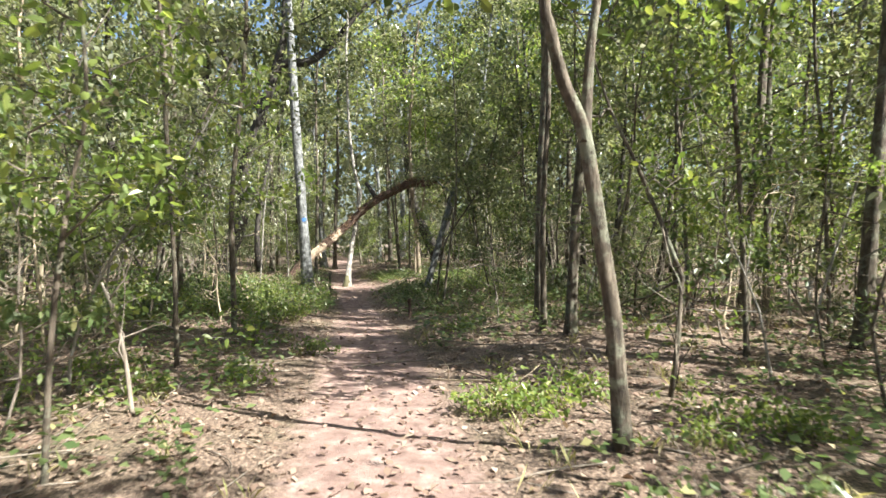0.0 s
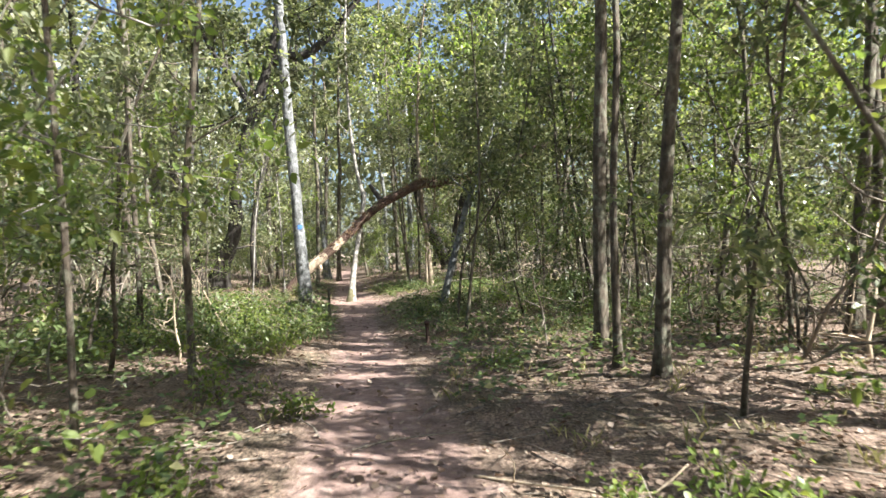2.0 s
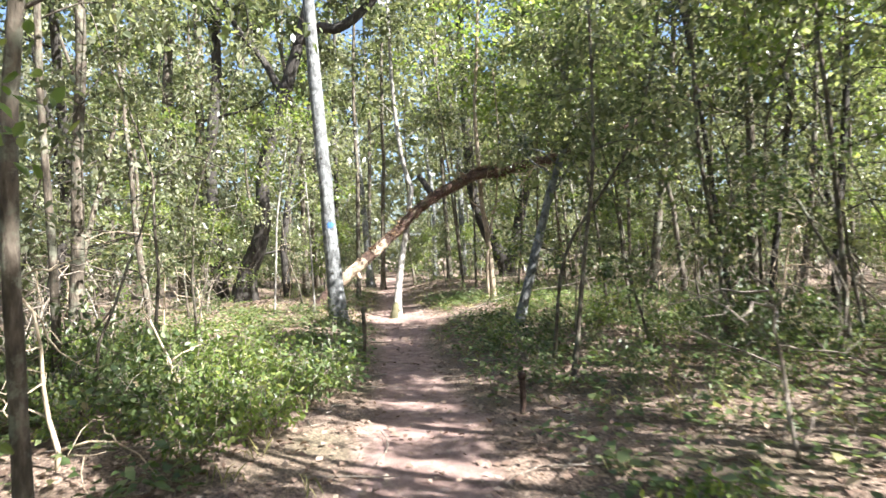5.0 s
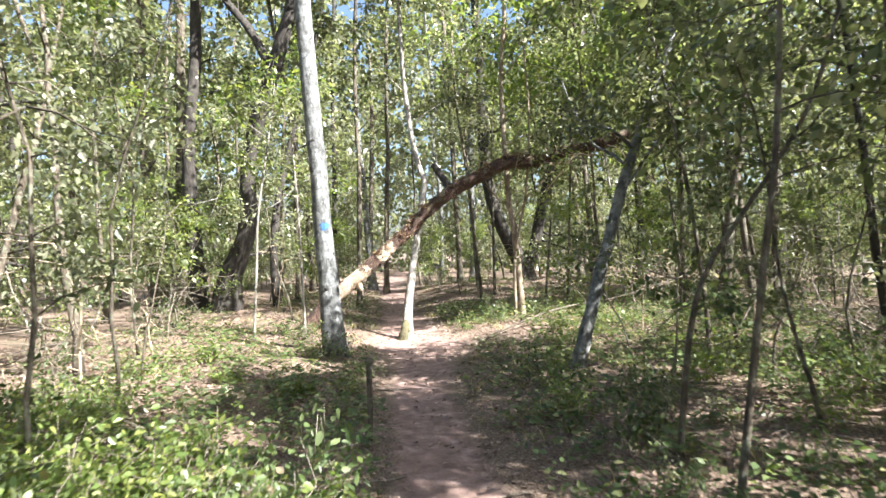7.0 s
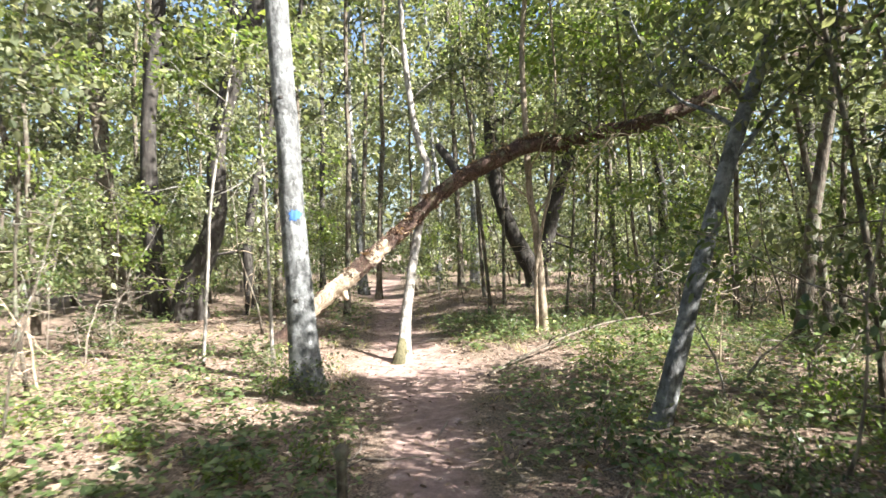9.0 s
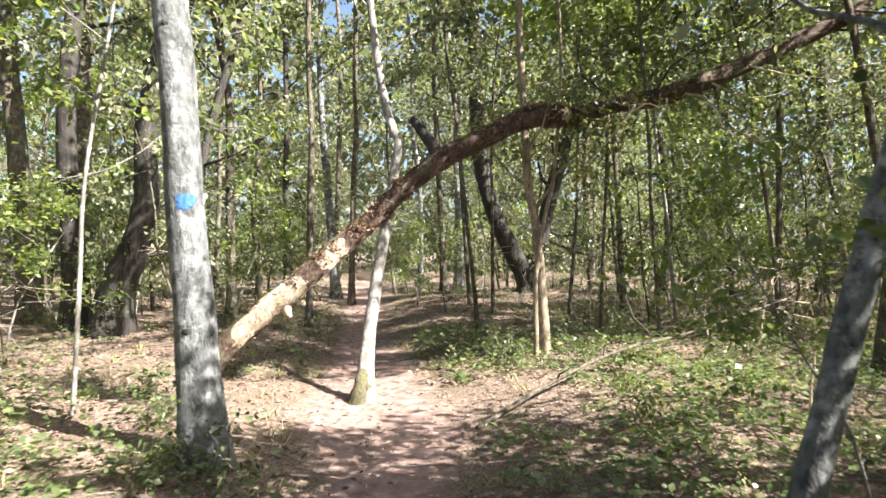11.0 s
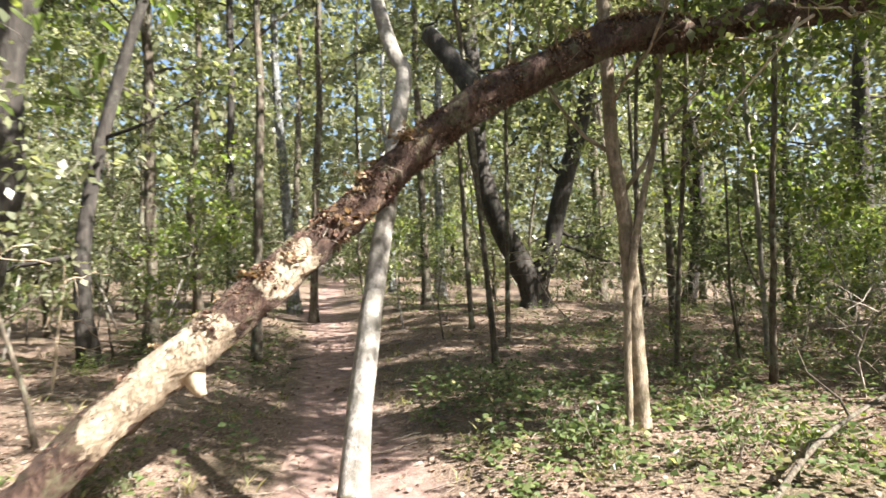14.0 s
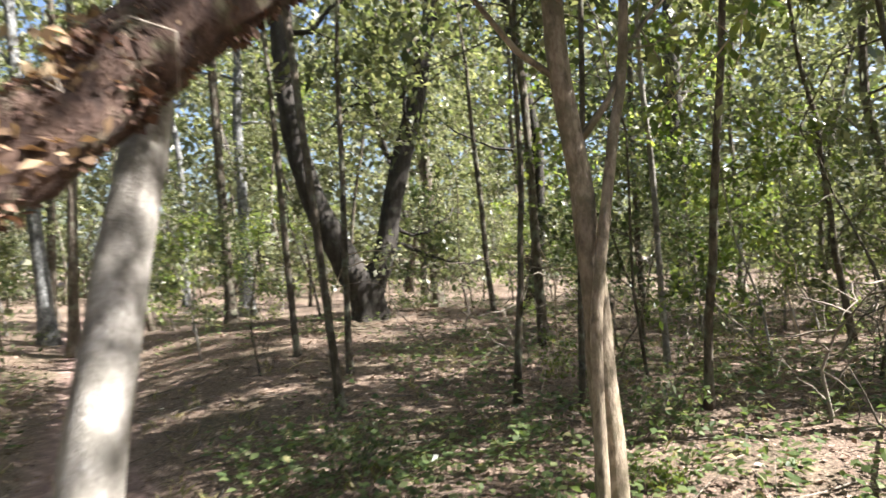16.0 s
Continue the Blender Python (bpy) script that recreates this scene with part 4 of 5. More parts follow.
def wood_sapling(height, dia, brk, leaf_mat, leaf_size, seed, reach=1.0, per_twig=30, name="sapling", label="thin understorey sapling with small green leaves", oval=False):
    rng = np.random.default_rng(seed)
    tree = tagged(new(name), label, "sapling", "saplings of the understorey")
    pts = wander((0, 0, -0.08), (rng.normal() * 0.12, rng.normal() * 0.12, 1), height, 10, rng, 0.35, 0.2)
    tb, leaves = Tubes(), []
    tb.tube(pts, dia / 2 * np.linspace(1, 0.2, 10), 6, 0.1, seed, 5, 0.3)
    for k in range(8):
        u = 0.25 + 0.75 * (k + rng.uniform()) / 8
        a = rng.uniform(0, 6.28)
        limb_with_twigs(tb, pts[int(min(u, 0.99) * 9)], (math.cos(a), math.sin(a), 0.35), reach * rng.uniform(0.5, 1.2), 0.009, rng, leaves, per_twig, 0.11, 4, 0.2, 4)
    under(new("stem", tb.mesh("stem", brk)), tree)
    under(new("crown", crown_mesh("crown", leaf_mat, leaves, leaf_size, rng, oval=oval)), tree)
    return tree


def shrub(height, leaf_mat, leaf_size, seed, stems=7, per_twig=9):
    rng = np.random.default_rng(seed)
    thing = tagged(new("shrub"), "low leafy shrub on the forest floor", "shrub", "shrubs of the undergrowth")
    tb, leaves = Tubes(), []
    for k in range(stems):
        a = rng.uniform(0, 6.28)
        limb_with_twigs(tb, (rng.normal() * 0.08, rng.normal() * 0.08, -0.04), (math.cos(a) * 0.7, math.sin(a) * 0.7, 1), height * rng.uniform(0.6, 1.2), 0.008, rng, leaves, per_twig, 0.07, 5, 0.0, 4, 0.2)
    under(new("stem", tb.mesh("stem", TWIG)), thing)
    under(new("foliage", crown_mesh("foliage", leaf_mat, leaves, leaf_size, rng, oval=True)), thing)
    return thing


def scatter(kinds, spots, rng, low, high):
    """Copies of the kinds at the spots; the first spots take the originals."""
    for n, (x, y) in enumerate(spots):
        ob = kinds[n % len(kinds)]
        s = rng.uniform(low, high)
        m = pose(x, y, float(ground_z(x, y)), 0, 0, rng.uniform(0, 360)) @ Matrix.Diagonal((s, s, s * rng.uniform(0.9, 1.1), 1))
        if n < len(kinds):
            ob.matrix_basis = m
        else:
            c = copy_thing(kinds[n % len(kinds)], Matrix())
            c.matrix_basis = m


# openings in the canopy: a lit place on the ground and the opening's half width
OPENINGS = ((-0.6, 5.8, 1.7), (-1.6, 11.6, 0.6), (-3.2, 22.2, 1.1), (0.3, 24.2, 1.3), (-5.4, 19.8, 1.2), (-4.9, 14.8, 1.1), (1.6, 20.6, 0.7), (-2.2, 31.6, 1.4))
SUN_X, SUN_Y = to_sun.x / math.hypot(to_sun.x, to_sun.y), to_sun.y / math.hypot(to_sun.x, to_sun.y)


def in_opening(x, y, reach):
    for ox, oy, w in OPENINGS:
        along = (x - ox) * SUN_X + (y - oy) * SUN_Y
        across = abs((x - ox) * SUN_Y - (y - oy) * SUN_X)
        if 1.2 < along < reach and across < w + 0.07 * reach:
            return True
    return False


def canopy_tree(x, y, height, dia, reach, full, seed):
    """A tall tree with a wide crown, open where the sun comes through."""
    rng = np.random.default_rng(seed)
    root = np.array((x, y, float(ground_z(x, y))))
    tree = tagged(new("tree"), "tall brown-trunked broadleaf tree with a wide high crown", "tree", "trees of the wood")
    tree.location = root
    pts = wander((0, 0, -0.15), (rng.normal() * 0.07, rng.normal() * 0.07, 1), height, 18, rng, 0.18, 0.6)
    tb = Tubes()
    tb.tube(pts, dia / 2 * np.linspace(1, 0.25, 18), 10, 0.1, seed, 3, 0.5)
    under(new("trunk", tb.mesh("trunk", BARK_BROWN)), tree)
    leaves = []
    for k in range(12):
        u = 0.5 + 0.48 * (k + rng.uniform(0.1, 0.9)) / 12
        a = k * 2.4 + rng.uniform(-0.6, 0.6)
        lb, grown = Tubes(), []
        limb_with_twigs(lb, pts[int(u * 17)], (math.cos(a), math.sin(a), 0.25), reach * (1.3 - 0.5 * u) * rng.uniform(0.7, 1.25), dia * 0.16, rng, grown, 44, 0.24, 9, 0.2, 4, 0.25)
        if opens_to_sun(np.array(lb.v) + root).mean() < 0.3:
            under(new("limb", lb.mesh("limb", BARK_BROWN)), tree)
            leaves += grown
    pos, ax = np.vstack([p for p, _ in leaves]), np.vstack([a for _, a in leaves])
    w = pos + root
    ok = (w[:, 2] > 3.4) & ~opens_to_sun(w) & (rng.uniform(size=len(w)) < full)
    n = int(ok.sum())
    under(new("crown", leaf_mesh("crown", (LEAF_OAK, LEAF_GREY, LEAF_FRESH)[seed % 3], pos[ok], ax[ok], rng.uniform(0.09, 0.18, n), rng)), tree)
    return tree


def spots(count, x0, x1, y0, y1, gap, rng, trail_gap, taken, tall=0, far_gap=None):
    out = []
    for _ in range(count * 14):
        if len(out) == count:
            break
        x, y = rng.uniform(x0, x1), rng.uniform(y0, y1)
        d = abs(x - trail_x(y))
        if d < (far_gap if far_gap and y > 29 else trail_gap) or (far_gap and 20.5 < y < 28 and -2 < x - trail_x(y) < 5) or (28 <= y < 33.5 and -3.4 < x < 1.6):
            continue
        if 14 < y < 25.5 and abs(x + 2 + (y - 12) * 0.444) < 1.2:
            continue
        if in_opening(x, y, tall):
            continue
        if any((x - a) ** 2 + (y - b) ** 2 < gap * gap for a, b in taken):
            continue
        out.append((x, y))
        taken.append((x, y))
    return out


rng = np.random.default_rng(77)
taken = [(s[0], s[1]) for s in STEMS] + [(-3.97, 19.65), (-3.3, 22.4), (-1.1, 24.1), (-8, 25.5), (-1, 33), (0.97, 5.1), (1.5, 11.8), (1.2, 9.9), (1.5, 9.3), (-2.8, 9.9), (-0.5, 18.05), (-5.2, 22.2), (-2.5, 21.5)]
kinds = [wood_tree(h, d, b, lf, r, c, pt, ls, s, 9) for h, d, b, lf, r, c, pt, ls, s in (
    (11, 0.18, BARK_BROWN, LEAF_OAK, 2.8, 0.14, 33, 0.125, 101), (9, 0.12, BARK_BROWN, LEAF_GREY, 2.4, 0.14, 32, 0.115, 102), (13, 0.26, BARK_DARK, LEAF_OAK, 3.4, 0.16, 36, 0.13, 103),
    (8, 0.09, BARK_BROWN, LEAF_GREY, 2.1, 0.13, 31, 0.11, 104), (12, 0.2, BARK_BROWN, LEAF_GREY, 3.0, 0.16, 35, 0.125, 105), (10, 0.14, BARK_BROWN, LEAF_FRESH, 2.6, 0.14, 33, 0.115, 106))]
HIGH = ((3.3, 2.3, 9.5, 1.0), (4.9, 5.4, 8.8, 0.9), (4.2, 7.4, 10.0, 0.9), (8.4, 4.0, 8.6, 0.9), (4.7, 16.4, 7.2, 0.25), (8.0, 17.4, 9.0, 0.4), (11.3, 16.2, 9.6, 0.8), (4.9, 20.6, 7.6, 0.7), (8.3, 20.9, 9.2, 1.0), (11.6, 21.4, 9.8, 1.0), (5.1, 26.4, 8.0, 1.0), (8.3, 25.2, 9.0, 1.0), (2.6, 22.6, 9.0, 1.0), (3.7, 24.1, 10.4, 1.0), (1.0, 25.9, 8.6, 1.0), (-0.4, 26.9, 7.4, 1.0))
for n, (x, y, h, full) in enumerate(HIGH):
    canopy_tree(x, y, h, 0.08 if x < 3 and y > 24 else 0.15 + 0.07 * (n % 3 == 0), 3.5, full, 501 + n)
    taken.append((x, y))
near_kinds = [wood_tree(h, d, b, lf, r, c, pt, ls, s, 9) for h, d, b, lf, r, c, pt, ls, s in (
    (9.5, 0.11, BARK_BROWN, LEAF_OAK, 2.2, 0.18, 40, 0.09, 111), (8, 0.08, BARK_TAN, LEAF_GREY, 1.9, 0.18, 38, 0.086, 112), (11, 0.15, BARK_BROWN, LEAF_OAK, 2.4, 0.2, 42, 0.094, 113))]
places = spots(215, -26, 24, 12, 60, 1.8, rng, 2.6, taken, 17, 1.1) + spots(46, -14, 28, -12, 12, 2.1, rng, 3.2, taken, 17)
places = [p for k, p in enumerate(places) if not ((p[1] > 36 and k % 2 == 0) or (p[0] > 9 and p[1] > 15 and k % 2))]
close = [p for p in places if abs(p[0] - trail_x(p[1])) < 6.5 and 0 < p[1] < 27]
scatter(kinds, [p for p in places if p not in close] + [(8.8, 27.2), (10.6, 26.4), (7.2, 28.6), (9.4, 29.6), (11.6, 28.8), (5.4, 28.2), (8.6, 7.8), (8.9, 10.6)], rng, 0.8, 1.25)
scatter(near_kinds, close, rng, 0.8, 1.2)
kinds = [wood_sapling(h, d, b, lf, ls, s) for h, d, b, lf, ls, s in (
    (4.2, 0.04, BARK_BROWN, LEAF_OAK, 0.085, 201), (3.2, 0.03, BARK_PALE, LEAF_FRESH, 0.08, 202), (5.2, 0.045, BARK_BROWN, LEAF_GREY, 0.09, 203), (2.4, 0.022, TWIG, LEAF_GROUND, 0.075, 204), (3.8, 0.035, BARK_PALE, LEAF_OAK, 0.08, 205))]
places = [(-3.3, 7.6), (-4.1, 8.6), (-3.7, 10.1), (-5.0, 7.3), (-4.7, 9.8), (-3.0, 6.6)] + spots(184, -15, 13, 7, 38, 0.9, rng, 2.2, taken, 5, 1.3) + spots(32, -7, 7, 3, 8, 0.9, rng, 2.2, taken, 5) + spots(16, -18, 10, 38, 56, 1.0, rng, 0.9, taken) + spots(40, -12, 12, 28, 40, 0.8, rng, 1.2, taken)
close = [p for p in places if p[1] < 22 and abs(p[0] - trail_x(p[1])) < 5]
near_kinds = [wood_sapling(h, d, b, lf, ls, s, 1.0, 32, oval=True) for h, d, b, lf, ls, s in (
    (4.2, 0.04, BARK_BROWN, LEAF_OAK, 0.07, 201), (3.2, 0.03, BARK_PALE, LEAF_FRESH, 0.066, 202), (5.0, 0.045, BARK_BROWN, LEAF_GREY, 0.072, 206), (2.4, 0.022, TWIG, LEAF_GROUND, 0.064, 204))]
scatter(near_kinds, close, rng, 0.75, 1.2)
scatter(kinds, [p for p in places if p not in close], rng, 0.75, 1.25)


def bare_sapling(height, brk, seed):
    """A dead understorey stem with crooked twigs."""
    r2 = np.random.default_rng(seed)
    thing = tagged(new("bare_sapling"), "pale leafless sapling with crooked dead twigs", "sapling", "bare saplings of the understorey")
    pts = wander((0, 0, -0.08), (r2.normal() * 0.25, r2.normal() * 0.25, 1), height, 9, r2, 0.6, 0.1)
    tb = Tubes()
    tb.tube(pts, np.linspace(0.017, 0.004, 9), 6, 0.15, seed, 8)
    under(new("stem", tb.mesh("stem", brk)), thing)
    for k in range(9):
        fb = Tubes()
        a = r2.uniform(0, 6.28)
        arm = wander(pts[1 + k * 7 // 8], (math.cos(a), math.sin(a), r2.uniform(-0.2, 0.6)), r2.uniform(0.4, 1.1), 7, r2, 0.9)
        fb.tube(arm, np.linspace(0.009, 0.002, 7), 3)
        for q in (2, 4):
            fb.tube(wander(arm[q], r2.normal(size=3) + (arm[q] - arm[0]) * 1.5, r2.uniform(0.15, 0.45), 5, r2, 0.9), np.linspace(0.005, 0.0015, 5), 3)
        under(new("twig", fb.mesh("twig", brk)), thing)
    return thing


kinds = [bare_sapling(h, m, s) for h, m, s in ((1.6, WOOD_BARE, 401), (2.3, TWIG, 402), (1.2, TWIG, 403), (2.8, BARK_BROWN, 404))]
scatter(kinds, [(-1.9, 28.9), (-0.4, 29.5), (0.6, 31.2), (-2.7, 29.2), (1.5, 29.8), (2.8, 28.6), (0.2, 28.3), (3.9, 31.0)] + spots(16, -8.5, -4.2, 15, 24, 0.6, rng, 1.8, taken) + spots(12, 2.0, 4.8, 16, 18.5, 0.3, rng, 1.8, taken) + spots(16, 0.2, 6, 10, 21, 0.6, rng, 1.8, taken) + spots(34, 2.4, 8.5, 7.5, 16, 0.5, rng, 2.4, taken) + spots(22, -9, -3.6, 7.5, 14, 0.5, rng, 2.2, taken) + spots(16, 0, 7, 25, 33, 0.5, rng, 2.2, taken) + spots(26, -10, 9, 5, 36, 1.0, rng, 2.0, taken, 0, 1.6), rng, 0.7, 1.3)
kinds = [shrub(h, lf, ls, s) for h, lf, ls, s in ((0.8, LEAF_GROUND, 0.07, 301), (0.55, LEAF_OAK, 0.06, 302), (0.7, LEAF_FRESH, 0.065, 303), (1.1, LEAF_GROUND, 0.07, 304))]
low_taken = []
clump = [shrub(h, lf, ls, q, 8, 12) for h, lf, ls, q in ((0.62, LEAF_FRESH, 0.055, 305), (0.75, LEAF_GROUND, 0.06, 306), (0.55, LEAF_FRESH, 0.05, 307))]
for c in clump:
    tagged(c, "dense leafy green shrub beside the trail", "shrub", "shrubs of the undergrowth")
scatter(clump, spots(58, -5.6, -2.5, 11.2, 16.0, 0.34, rng, 0.85, low_taken), rng, 0.65, 1.1)
scatter(kinds, [(-5.3, 21.4), (-4.7, 20.4), (-4.3, 19.3), (-3.7, 19.1)] + spots(50, -1.2, 3.5, 12.6, 18.5, 0.36, rng, 1.0, low_taken) + spots(104, -13, 11, 3, 40, 0.8, rng, 1.3, low_taken) + spots(38, 0, 10, 27, 37, 0.6, rng, 1.3, low_taken), rng, 0.4, 0.85)


weeds = [shrub(0.34, LEAF_FRESH, 0.05, 311, 6), shrub(0.28, LEAF_FRESH, 0.045, 312, 6)]
for w in weeds:
    tagged(w, "bright yellow-green weed clump at the trail's edge", "weed", "weeds beside the trail")
    w.name = "weed_clump"
scatter(weeds, [(0.45, 6.5), (0.72, 6.25), (0.25, 6.15), (0.95, 6.6), (0.55, 6.0), (1.75, 5.6), (2.0, 5.3), (1.55, 5.2), (-1.7, 7.0), (-2.3, 6.4), (-1.5, 8.6), (-3.1, 7.2), (0.1, 10.4), (-3.3, 17.4), (-3.7, 16.8), (-0.4, 21.9), (0.4, 22.2), (0.9, 21.7), (-0.5, 24.6), (0.1, 23.4), (-5.2, 18.2), (-5.9, 17.6), (-4.6, 17.2)], rng, 0.7, 1.2)


# ---- far woods, all around ----
def far_woods():
    rng = np.random.default_rng(9)
    n = 92000
    a = np.where(rng.uniform(size=n) < 0.8, rng.uniform(0.45, 2.75, n), rng.uniform(0, 2 * np.pi, n))
    r = rng.uniform(42, 76, n)
    x, y = np.cos(a) * r, 16 + np.sin(a) * r
    top = 23 + 3.5 * np.sin(a * 23) + 2.5 * np.sin(a * 57 + 1)
    z = rng.uniform(0, 1, n) ** 0.8 * top
    # a lower thicket stands before the tall trees
    k = 26000
    a = np.where(rng.uniform(size=k) < 0.75, rng.uniform(0.15, 2.9, k), rng.uniform(0, 6.283, k))
    r = rng.uniform(29, 47, k)
    low = (3.6 + 1.3 * np.sin(a * 31) + 1.0 * np.sin(a * 71 + r * 0.8)) * rng.uniform(0.0, 1, k) ** 0.9
    x, y, z = np.append(x, np.cos(a) * r), np.append(y, 16 + np.sin(a) * r), np.append(z, low + 0.1)
    keep = (np.abs(x - trail_x(y)) > 1.4) | (y > 56) | (z > 3)
    x, y, z = x[keep], y[keep], z[keep]
    size = np.append(rng.uniform(0.3, 0.95, n), rng.uniform(0.16, 0.4, k))[keep]
    n = len(x)
    me = leaf_mesh("far_foliage", LEAF_GREY, np.stack((x, y, z), -1), rng.normal(size=(n, 3)), size, rng, 0.2, 0.35)
    tagged(new("far_foliage", me), "distant green foliage of the surrounding wood", "foliage", kind="stuff")


far_woods()


# ---- forest floor ----
def litter():
    rng = np.random.default_rng(12)
    n = 98000
    x, y = rng.uniform(-9, 7.5, n), 2 + 33 * rng.uniform(0, 1, n) ** 1.25
    off, d = trail_off(x, y)
    keep = rng.uniform(size=n) < np.clip(0.36 + 0.5 * (off - 0.5), 0.36, 1)
    x, y = x[keep], y[keep]
    n = len(x)
    pos = np.stack((x, y, ground_z(x, y) + rng.uniform(0.004, 0.025, n)), -1)
    ax = rng.normal(size=(n, 3)) * np.array((1, 1, 0.22))
    me = leaf_mesh("leaf_litter", LITTER, pos, ax, rng.uniform(0.028, 0.075, n), rng, 1.6, 0.32)
    tagged(new("leaf_litter", me), "dry brown and tan fallen leaves", "leaf litter", kind="stuff")


def seedlings():
    """Low green growth in drifts along the trail."""
    rng = np.random.default_rng(13)
    m = 16000
    x, y = rng.uniform(-9, 7, m), 3 + 30 * rng.uniform(0, 1, m)
    off, d = trail_off(x, y)
    dens = 0.22 + 0.3 * np.sin(x * 0.9 + 1) * np.sin(y * 0.7) + 0.7 * ((x < -2.5) & (x > -6.5) & (y > 10) & (y < 19.5)) + 0.6 * ((x > trail_x(y) + 0.8) & (x < 4.5) & (y > 13) & (y < 27))
    keep = (rng.uniform(size=m) < dens) & (off > 1.25)
    keep &= ~((np.abs(x + 2.9) < 1.9) & (np.abs(y - 21.6) < 0.9))
    x, y = x[keep], y[keep]
    pos, ax = [], []
    for px, py in zip(x, y):
        k = rng.integers(5, 14)
        h = rng.uniform(0.04, 0.3)
        a = rng.uniform(0, 6.28, k)
        lift = rng.uniform(0.3, 1.0, k)
        p = np.stack((px + np.cos(a) * 0.03 + rng.normal(size=k) * 0.05, py + np.sin(a) * 0.03 + rng.normal(size=k) * 0.05, float(ground_z(px, py)) + h * lift), -1)
        pos.append(p)
        ax.append(np.stack((np.cos(a), np.sin(a), rng.uniform(-0.2, 0.6, k)), -1))
    pos, ax = np.vstack(pos), np.vstack(ax)
    me = leaf_mesh("seedlings", LEAF_GROUND, pos, ax, rng.uniform(0.04, 0.095, len(pos)), rng, 1.0, 0.32)
    tagged(new("seedlings", me), "low green seedlings on the forest floor", "undergrowth", kind="stuff")


def grass():
    rng = np.random.default_rng(14)
    m = 1500
    x, y = rng.uniform(-7, 4.5, m), 3 + 27 * rng.uniform(0, 1, m)
    off, d = trail_off(x, y)
    keep = (off > 1.05) & (rng.uniform(size=m) < 0.5 + 0.4 * np.sin(x * 1.3) * np.sin(y * 0.9 + 2))
    x, y = x[keep], y[keep]
    pos, ax = [], []
    for px, py in zip(x, y):
        k = rng.integers(6, 16)
        a = rng.uniform(0, 6.28, k)
        pos.append(np.stack((px + rng.normal(size=k) * 0.05, py + rng.normal(size=k) * 0.05, np.full(k, float(ground_z(px, py)))), -1))
        ax.append(np.stack((np.cos(a) * 0.6, np.sin(a) * 0.6, rng.uniform(0.4, 1.2, k)), -1))
    pos, ax = np.vstack(pos), np.vstack(ax)
    me = leaf_mesh("grass", GRASS, pos, ax, rng.uniform(0.08, 0.2, len(pos)), rng, 0.5, 0.035)
    tagged(new("grass", me), "sparse dry grass blades beside the trail", "grass", kind="stuff")


def ground_twigs():
    rng = np.random.default_rng(15)
    tb = Tubes()
    for _ in range(1700):
        x, y = rng.uniform(-9, 7), 3 + 30 * rng.uniform() ** 1.2
        if trail_off(x, y)[0] < 0.9 and rng.uniform() < 0.8:
            continue
        a, ln = rng.uniform(0, 6.28), rng.uniform(0.15, 0.9)
        p = wander((x, y, 0), (math.cos(a), math.sin(a), 0), ln, 5, rng, 0.5)
        p[:, 2] = ground_z(p[:, 0], p[:, 1]) + 0.012 + rng.uniform(0, 0.05) * np.linspace(0, 1, 5)
        tb.tube(p, np.linspace(0.006, 0.002, 5) * rng.uniform(0.6, 1.6), 4)
    tagged(new("fallen_twigs", tb.mesh("fallen_twigs", TWIG)), "thin dead twigs lying on the forest floor", "twigs", kind="stuff")


litter()
seedlings()
grass()
ground_twigs()


# ---- loose things ----
def stake(x, y, h, r, label, mat_):
    rng = np.random.default_rng(int(abs(x) * 100))
    thing = tagged(new("stake"), label, "stake")
    thing.location = (x, y, float(ground_z(x, y)))
    tb = Tubes()
    tb.tube(spline(((0, 0, -0.1), (0.006, 0.004, h * 0.5), (0.0, 0.01, h)), 9), np.full(9, r), 9, 0.12, 1.0, 20)
    under(new("post", tb.mesh("post", mat_)), thing)
    hb = Tubes()
    hb.tube(spline(((0, 0.01, h - 0.05), (0.002, 0.01, h - 0.01), (0.0, 0.01, h + 0.02)), 5), np.array((1.0, 1.5, 1.6, 1.3, 0.5)) * r, 9, 0.15, 2.0, 30)
    under(new("top", hb.mesh("top", mat_)), thing)
    return thing


stake(-2.6, 15.55, 0.68, 0.024, "short brown weathered wooden stake at the trail's edge", BARK_BROWN)
stake(-0.69, 12.6, 0.32, 0.026, "short reddish broken stake at the trail's edge", BARK_RED)


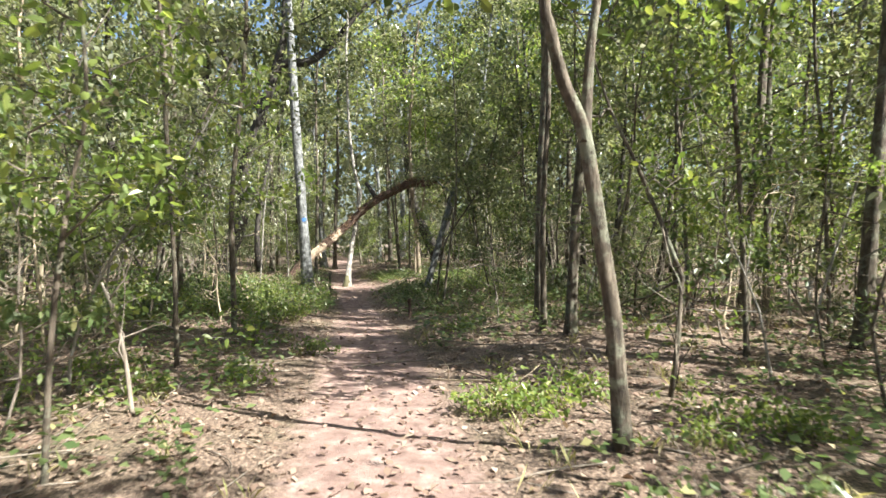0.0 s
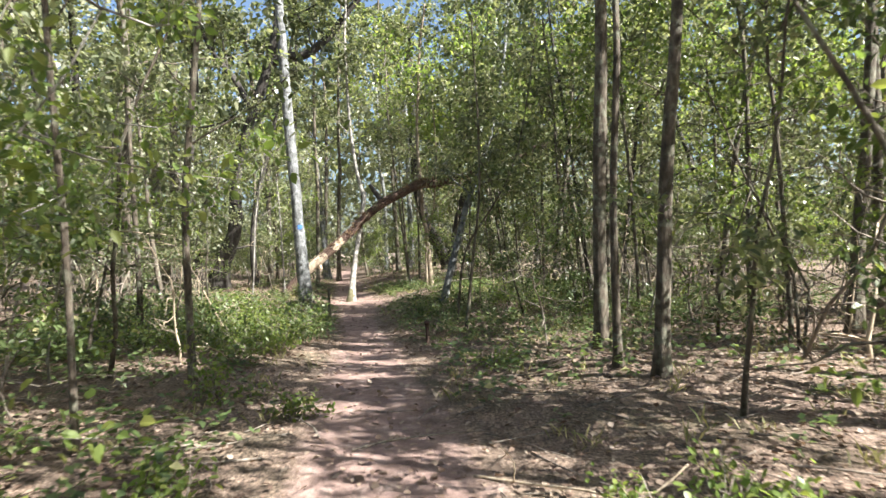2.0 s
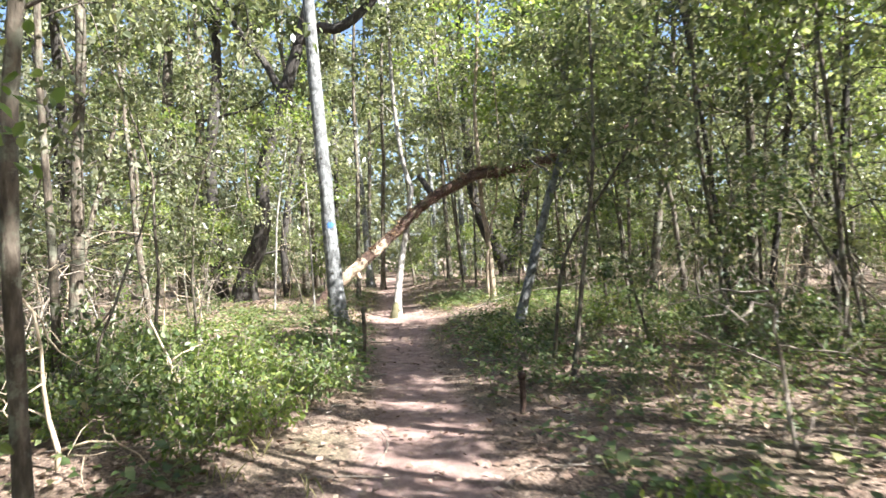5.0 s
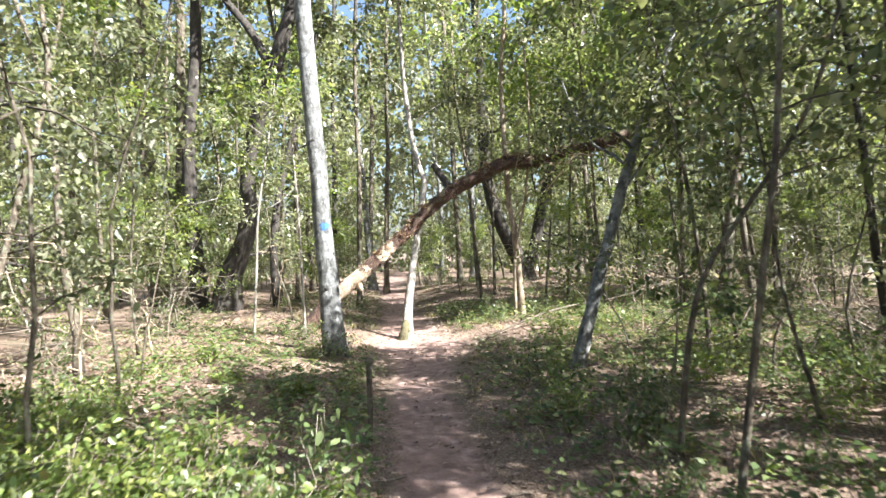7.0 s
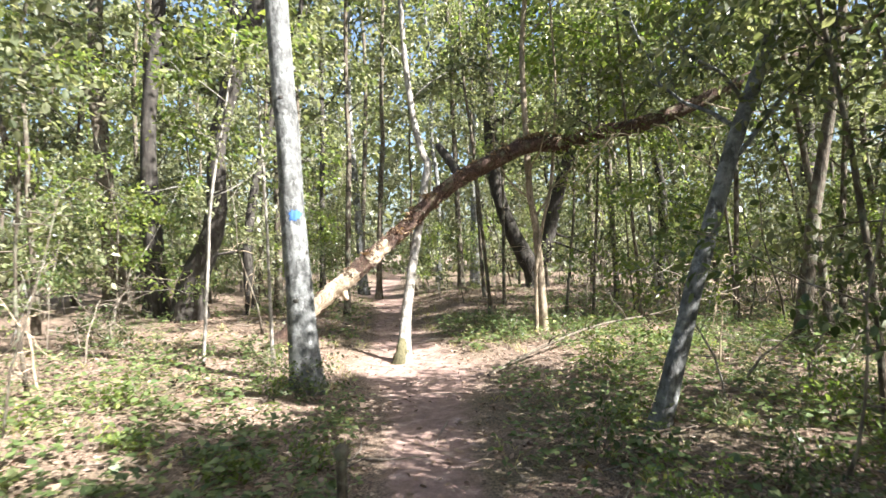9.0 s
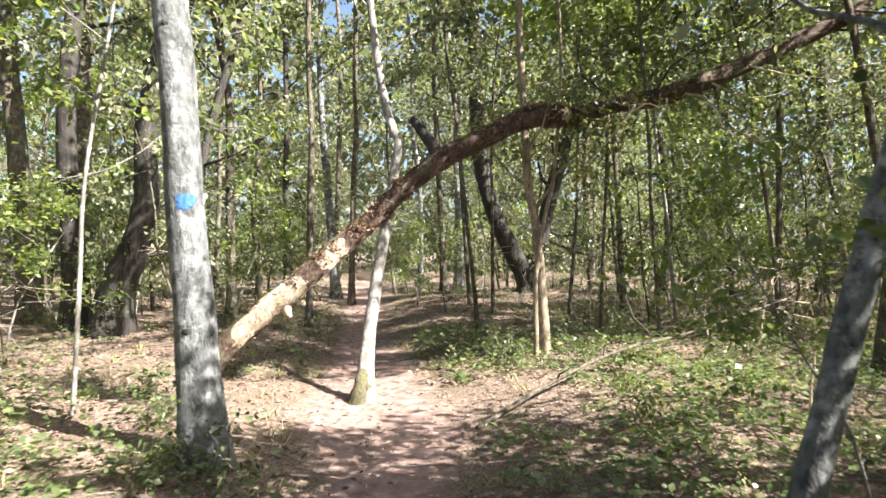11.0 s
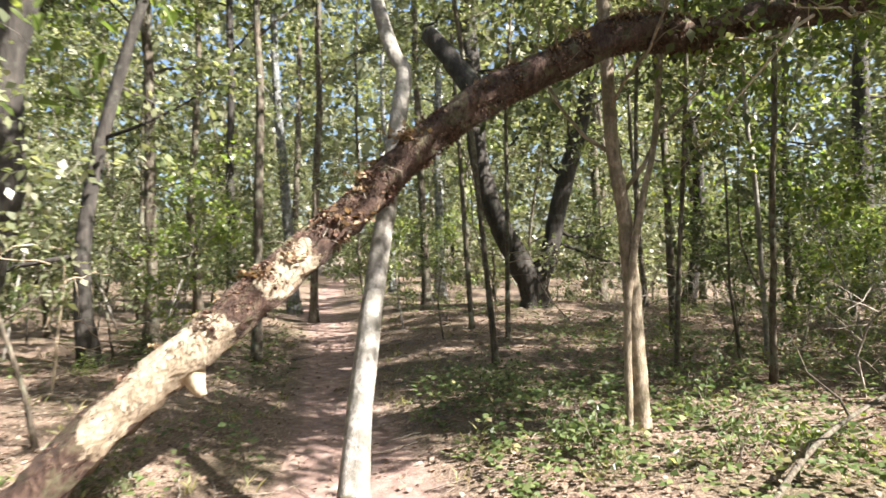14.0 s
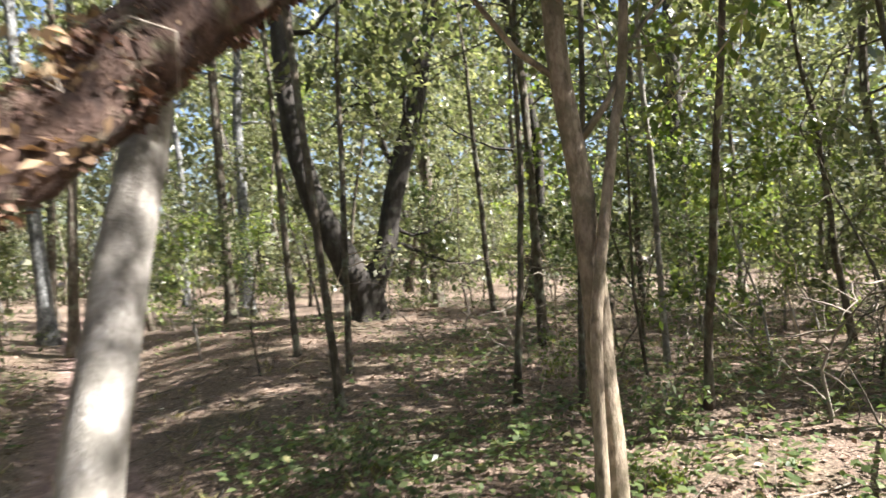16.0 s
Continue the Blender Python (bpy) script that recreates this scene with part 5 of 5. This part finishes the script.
def dead_branch(line, r, label, mat_, forks, seed):
    rng = np.random.default_rng(seed)
    root = np.array(line[0], float)
    thing = tagged(new("fallen_branch"), label, "branch")
    thing.location = root
    pts = spline([np.array(p) - root for p in line], 24)
    tb = Tubes()
    tb.tube(pts, np.linspace(r, r * 0.45, 24), 9, 0.12, seed, 6)
    under(new("stem", tb.mesh("stem", mat_)), thing)
    for k in range(forks):
        fb = Tubes()
        fb.tube(wander(pts[int(6 + k * 16 / max(forks, 1))], rng.normal(size=3) * np.array((1, 1, 0.4)) + (pts[-1] - pts[0]) / np.linalg.norm(pts[-1] - pts[0]) + np.array((0, 0, 0.35)), rng.uniform(0.25, 0.7), 6, rng, 0.7), np.linspace(r * 0.45, 0.003, 6), 5)
        under(new("side_twig", fb.mesh("side_twig", mat_)), thing)
    return thing


def gz(x, y, up=0.0):
    return (x, y, float(ground_z(x, y)) + up)


dead_branch((gz(-2.0, 20.95, 0.01), gz(-1.2, 21.85, 0.12), (-0.3, 22.8, 0.32), (0.88, 23.8, 0.42), (2.4, 24.5, 0.8)), 0.025, "long bare fallen branch lying beside the trail", BARK_BROWN, 4, 51)
dead_branch((gz(-0.2, 7.2, 0.01), gz(0.05, 7.0, 0.03), gz(0.32, 6.75, 0.07), gz(0.5, 6.6, 0.04)), 0.009, "small forked dead twig on the trail's edge", WOOD_BARE, 3, 52)
dead_branch((gz(-2.15, 5.9, 0.0), (-2.2, 5.9, 0.45), (-2.25, 5.85, 0.75), (-2.3, 5.8, 0.95)), 0.017, "grey dead sapling standing beside the trail", TWIG, 5, 53)
dead_branch((gz(-3.5, 5.6, 0.02), gz(-3.0, 5.75, 0.25), (-2.6, 5.9, 0.42), (-2.1, 6.1, 0.62)), 0.012, "grey branching dead branch in the undergrowth", TWIG, 6, 54)
dead_branch((gz(-3.2, 12.2, 0.0), (-3.4, 12.3, 0.35), (-3.65, 12.4, 0.75)), 0.018, "pale leaning dead stem in the shrubs", WOOD_BARE, 2, 55)
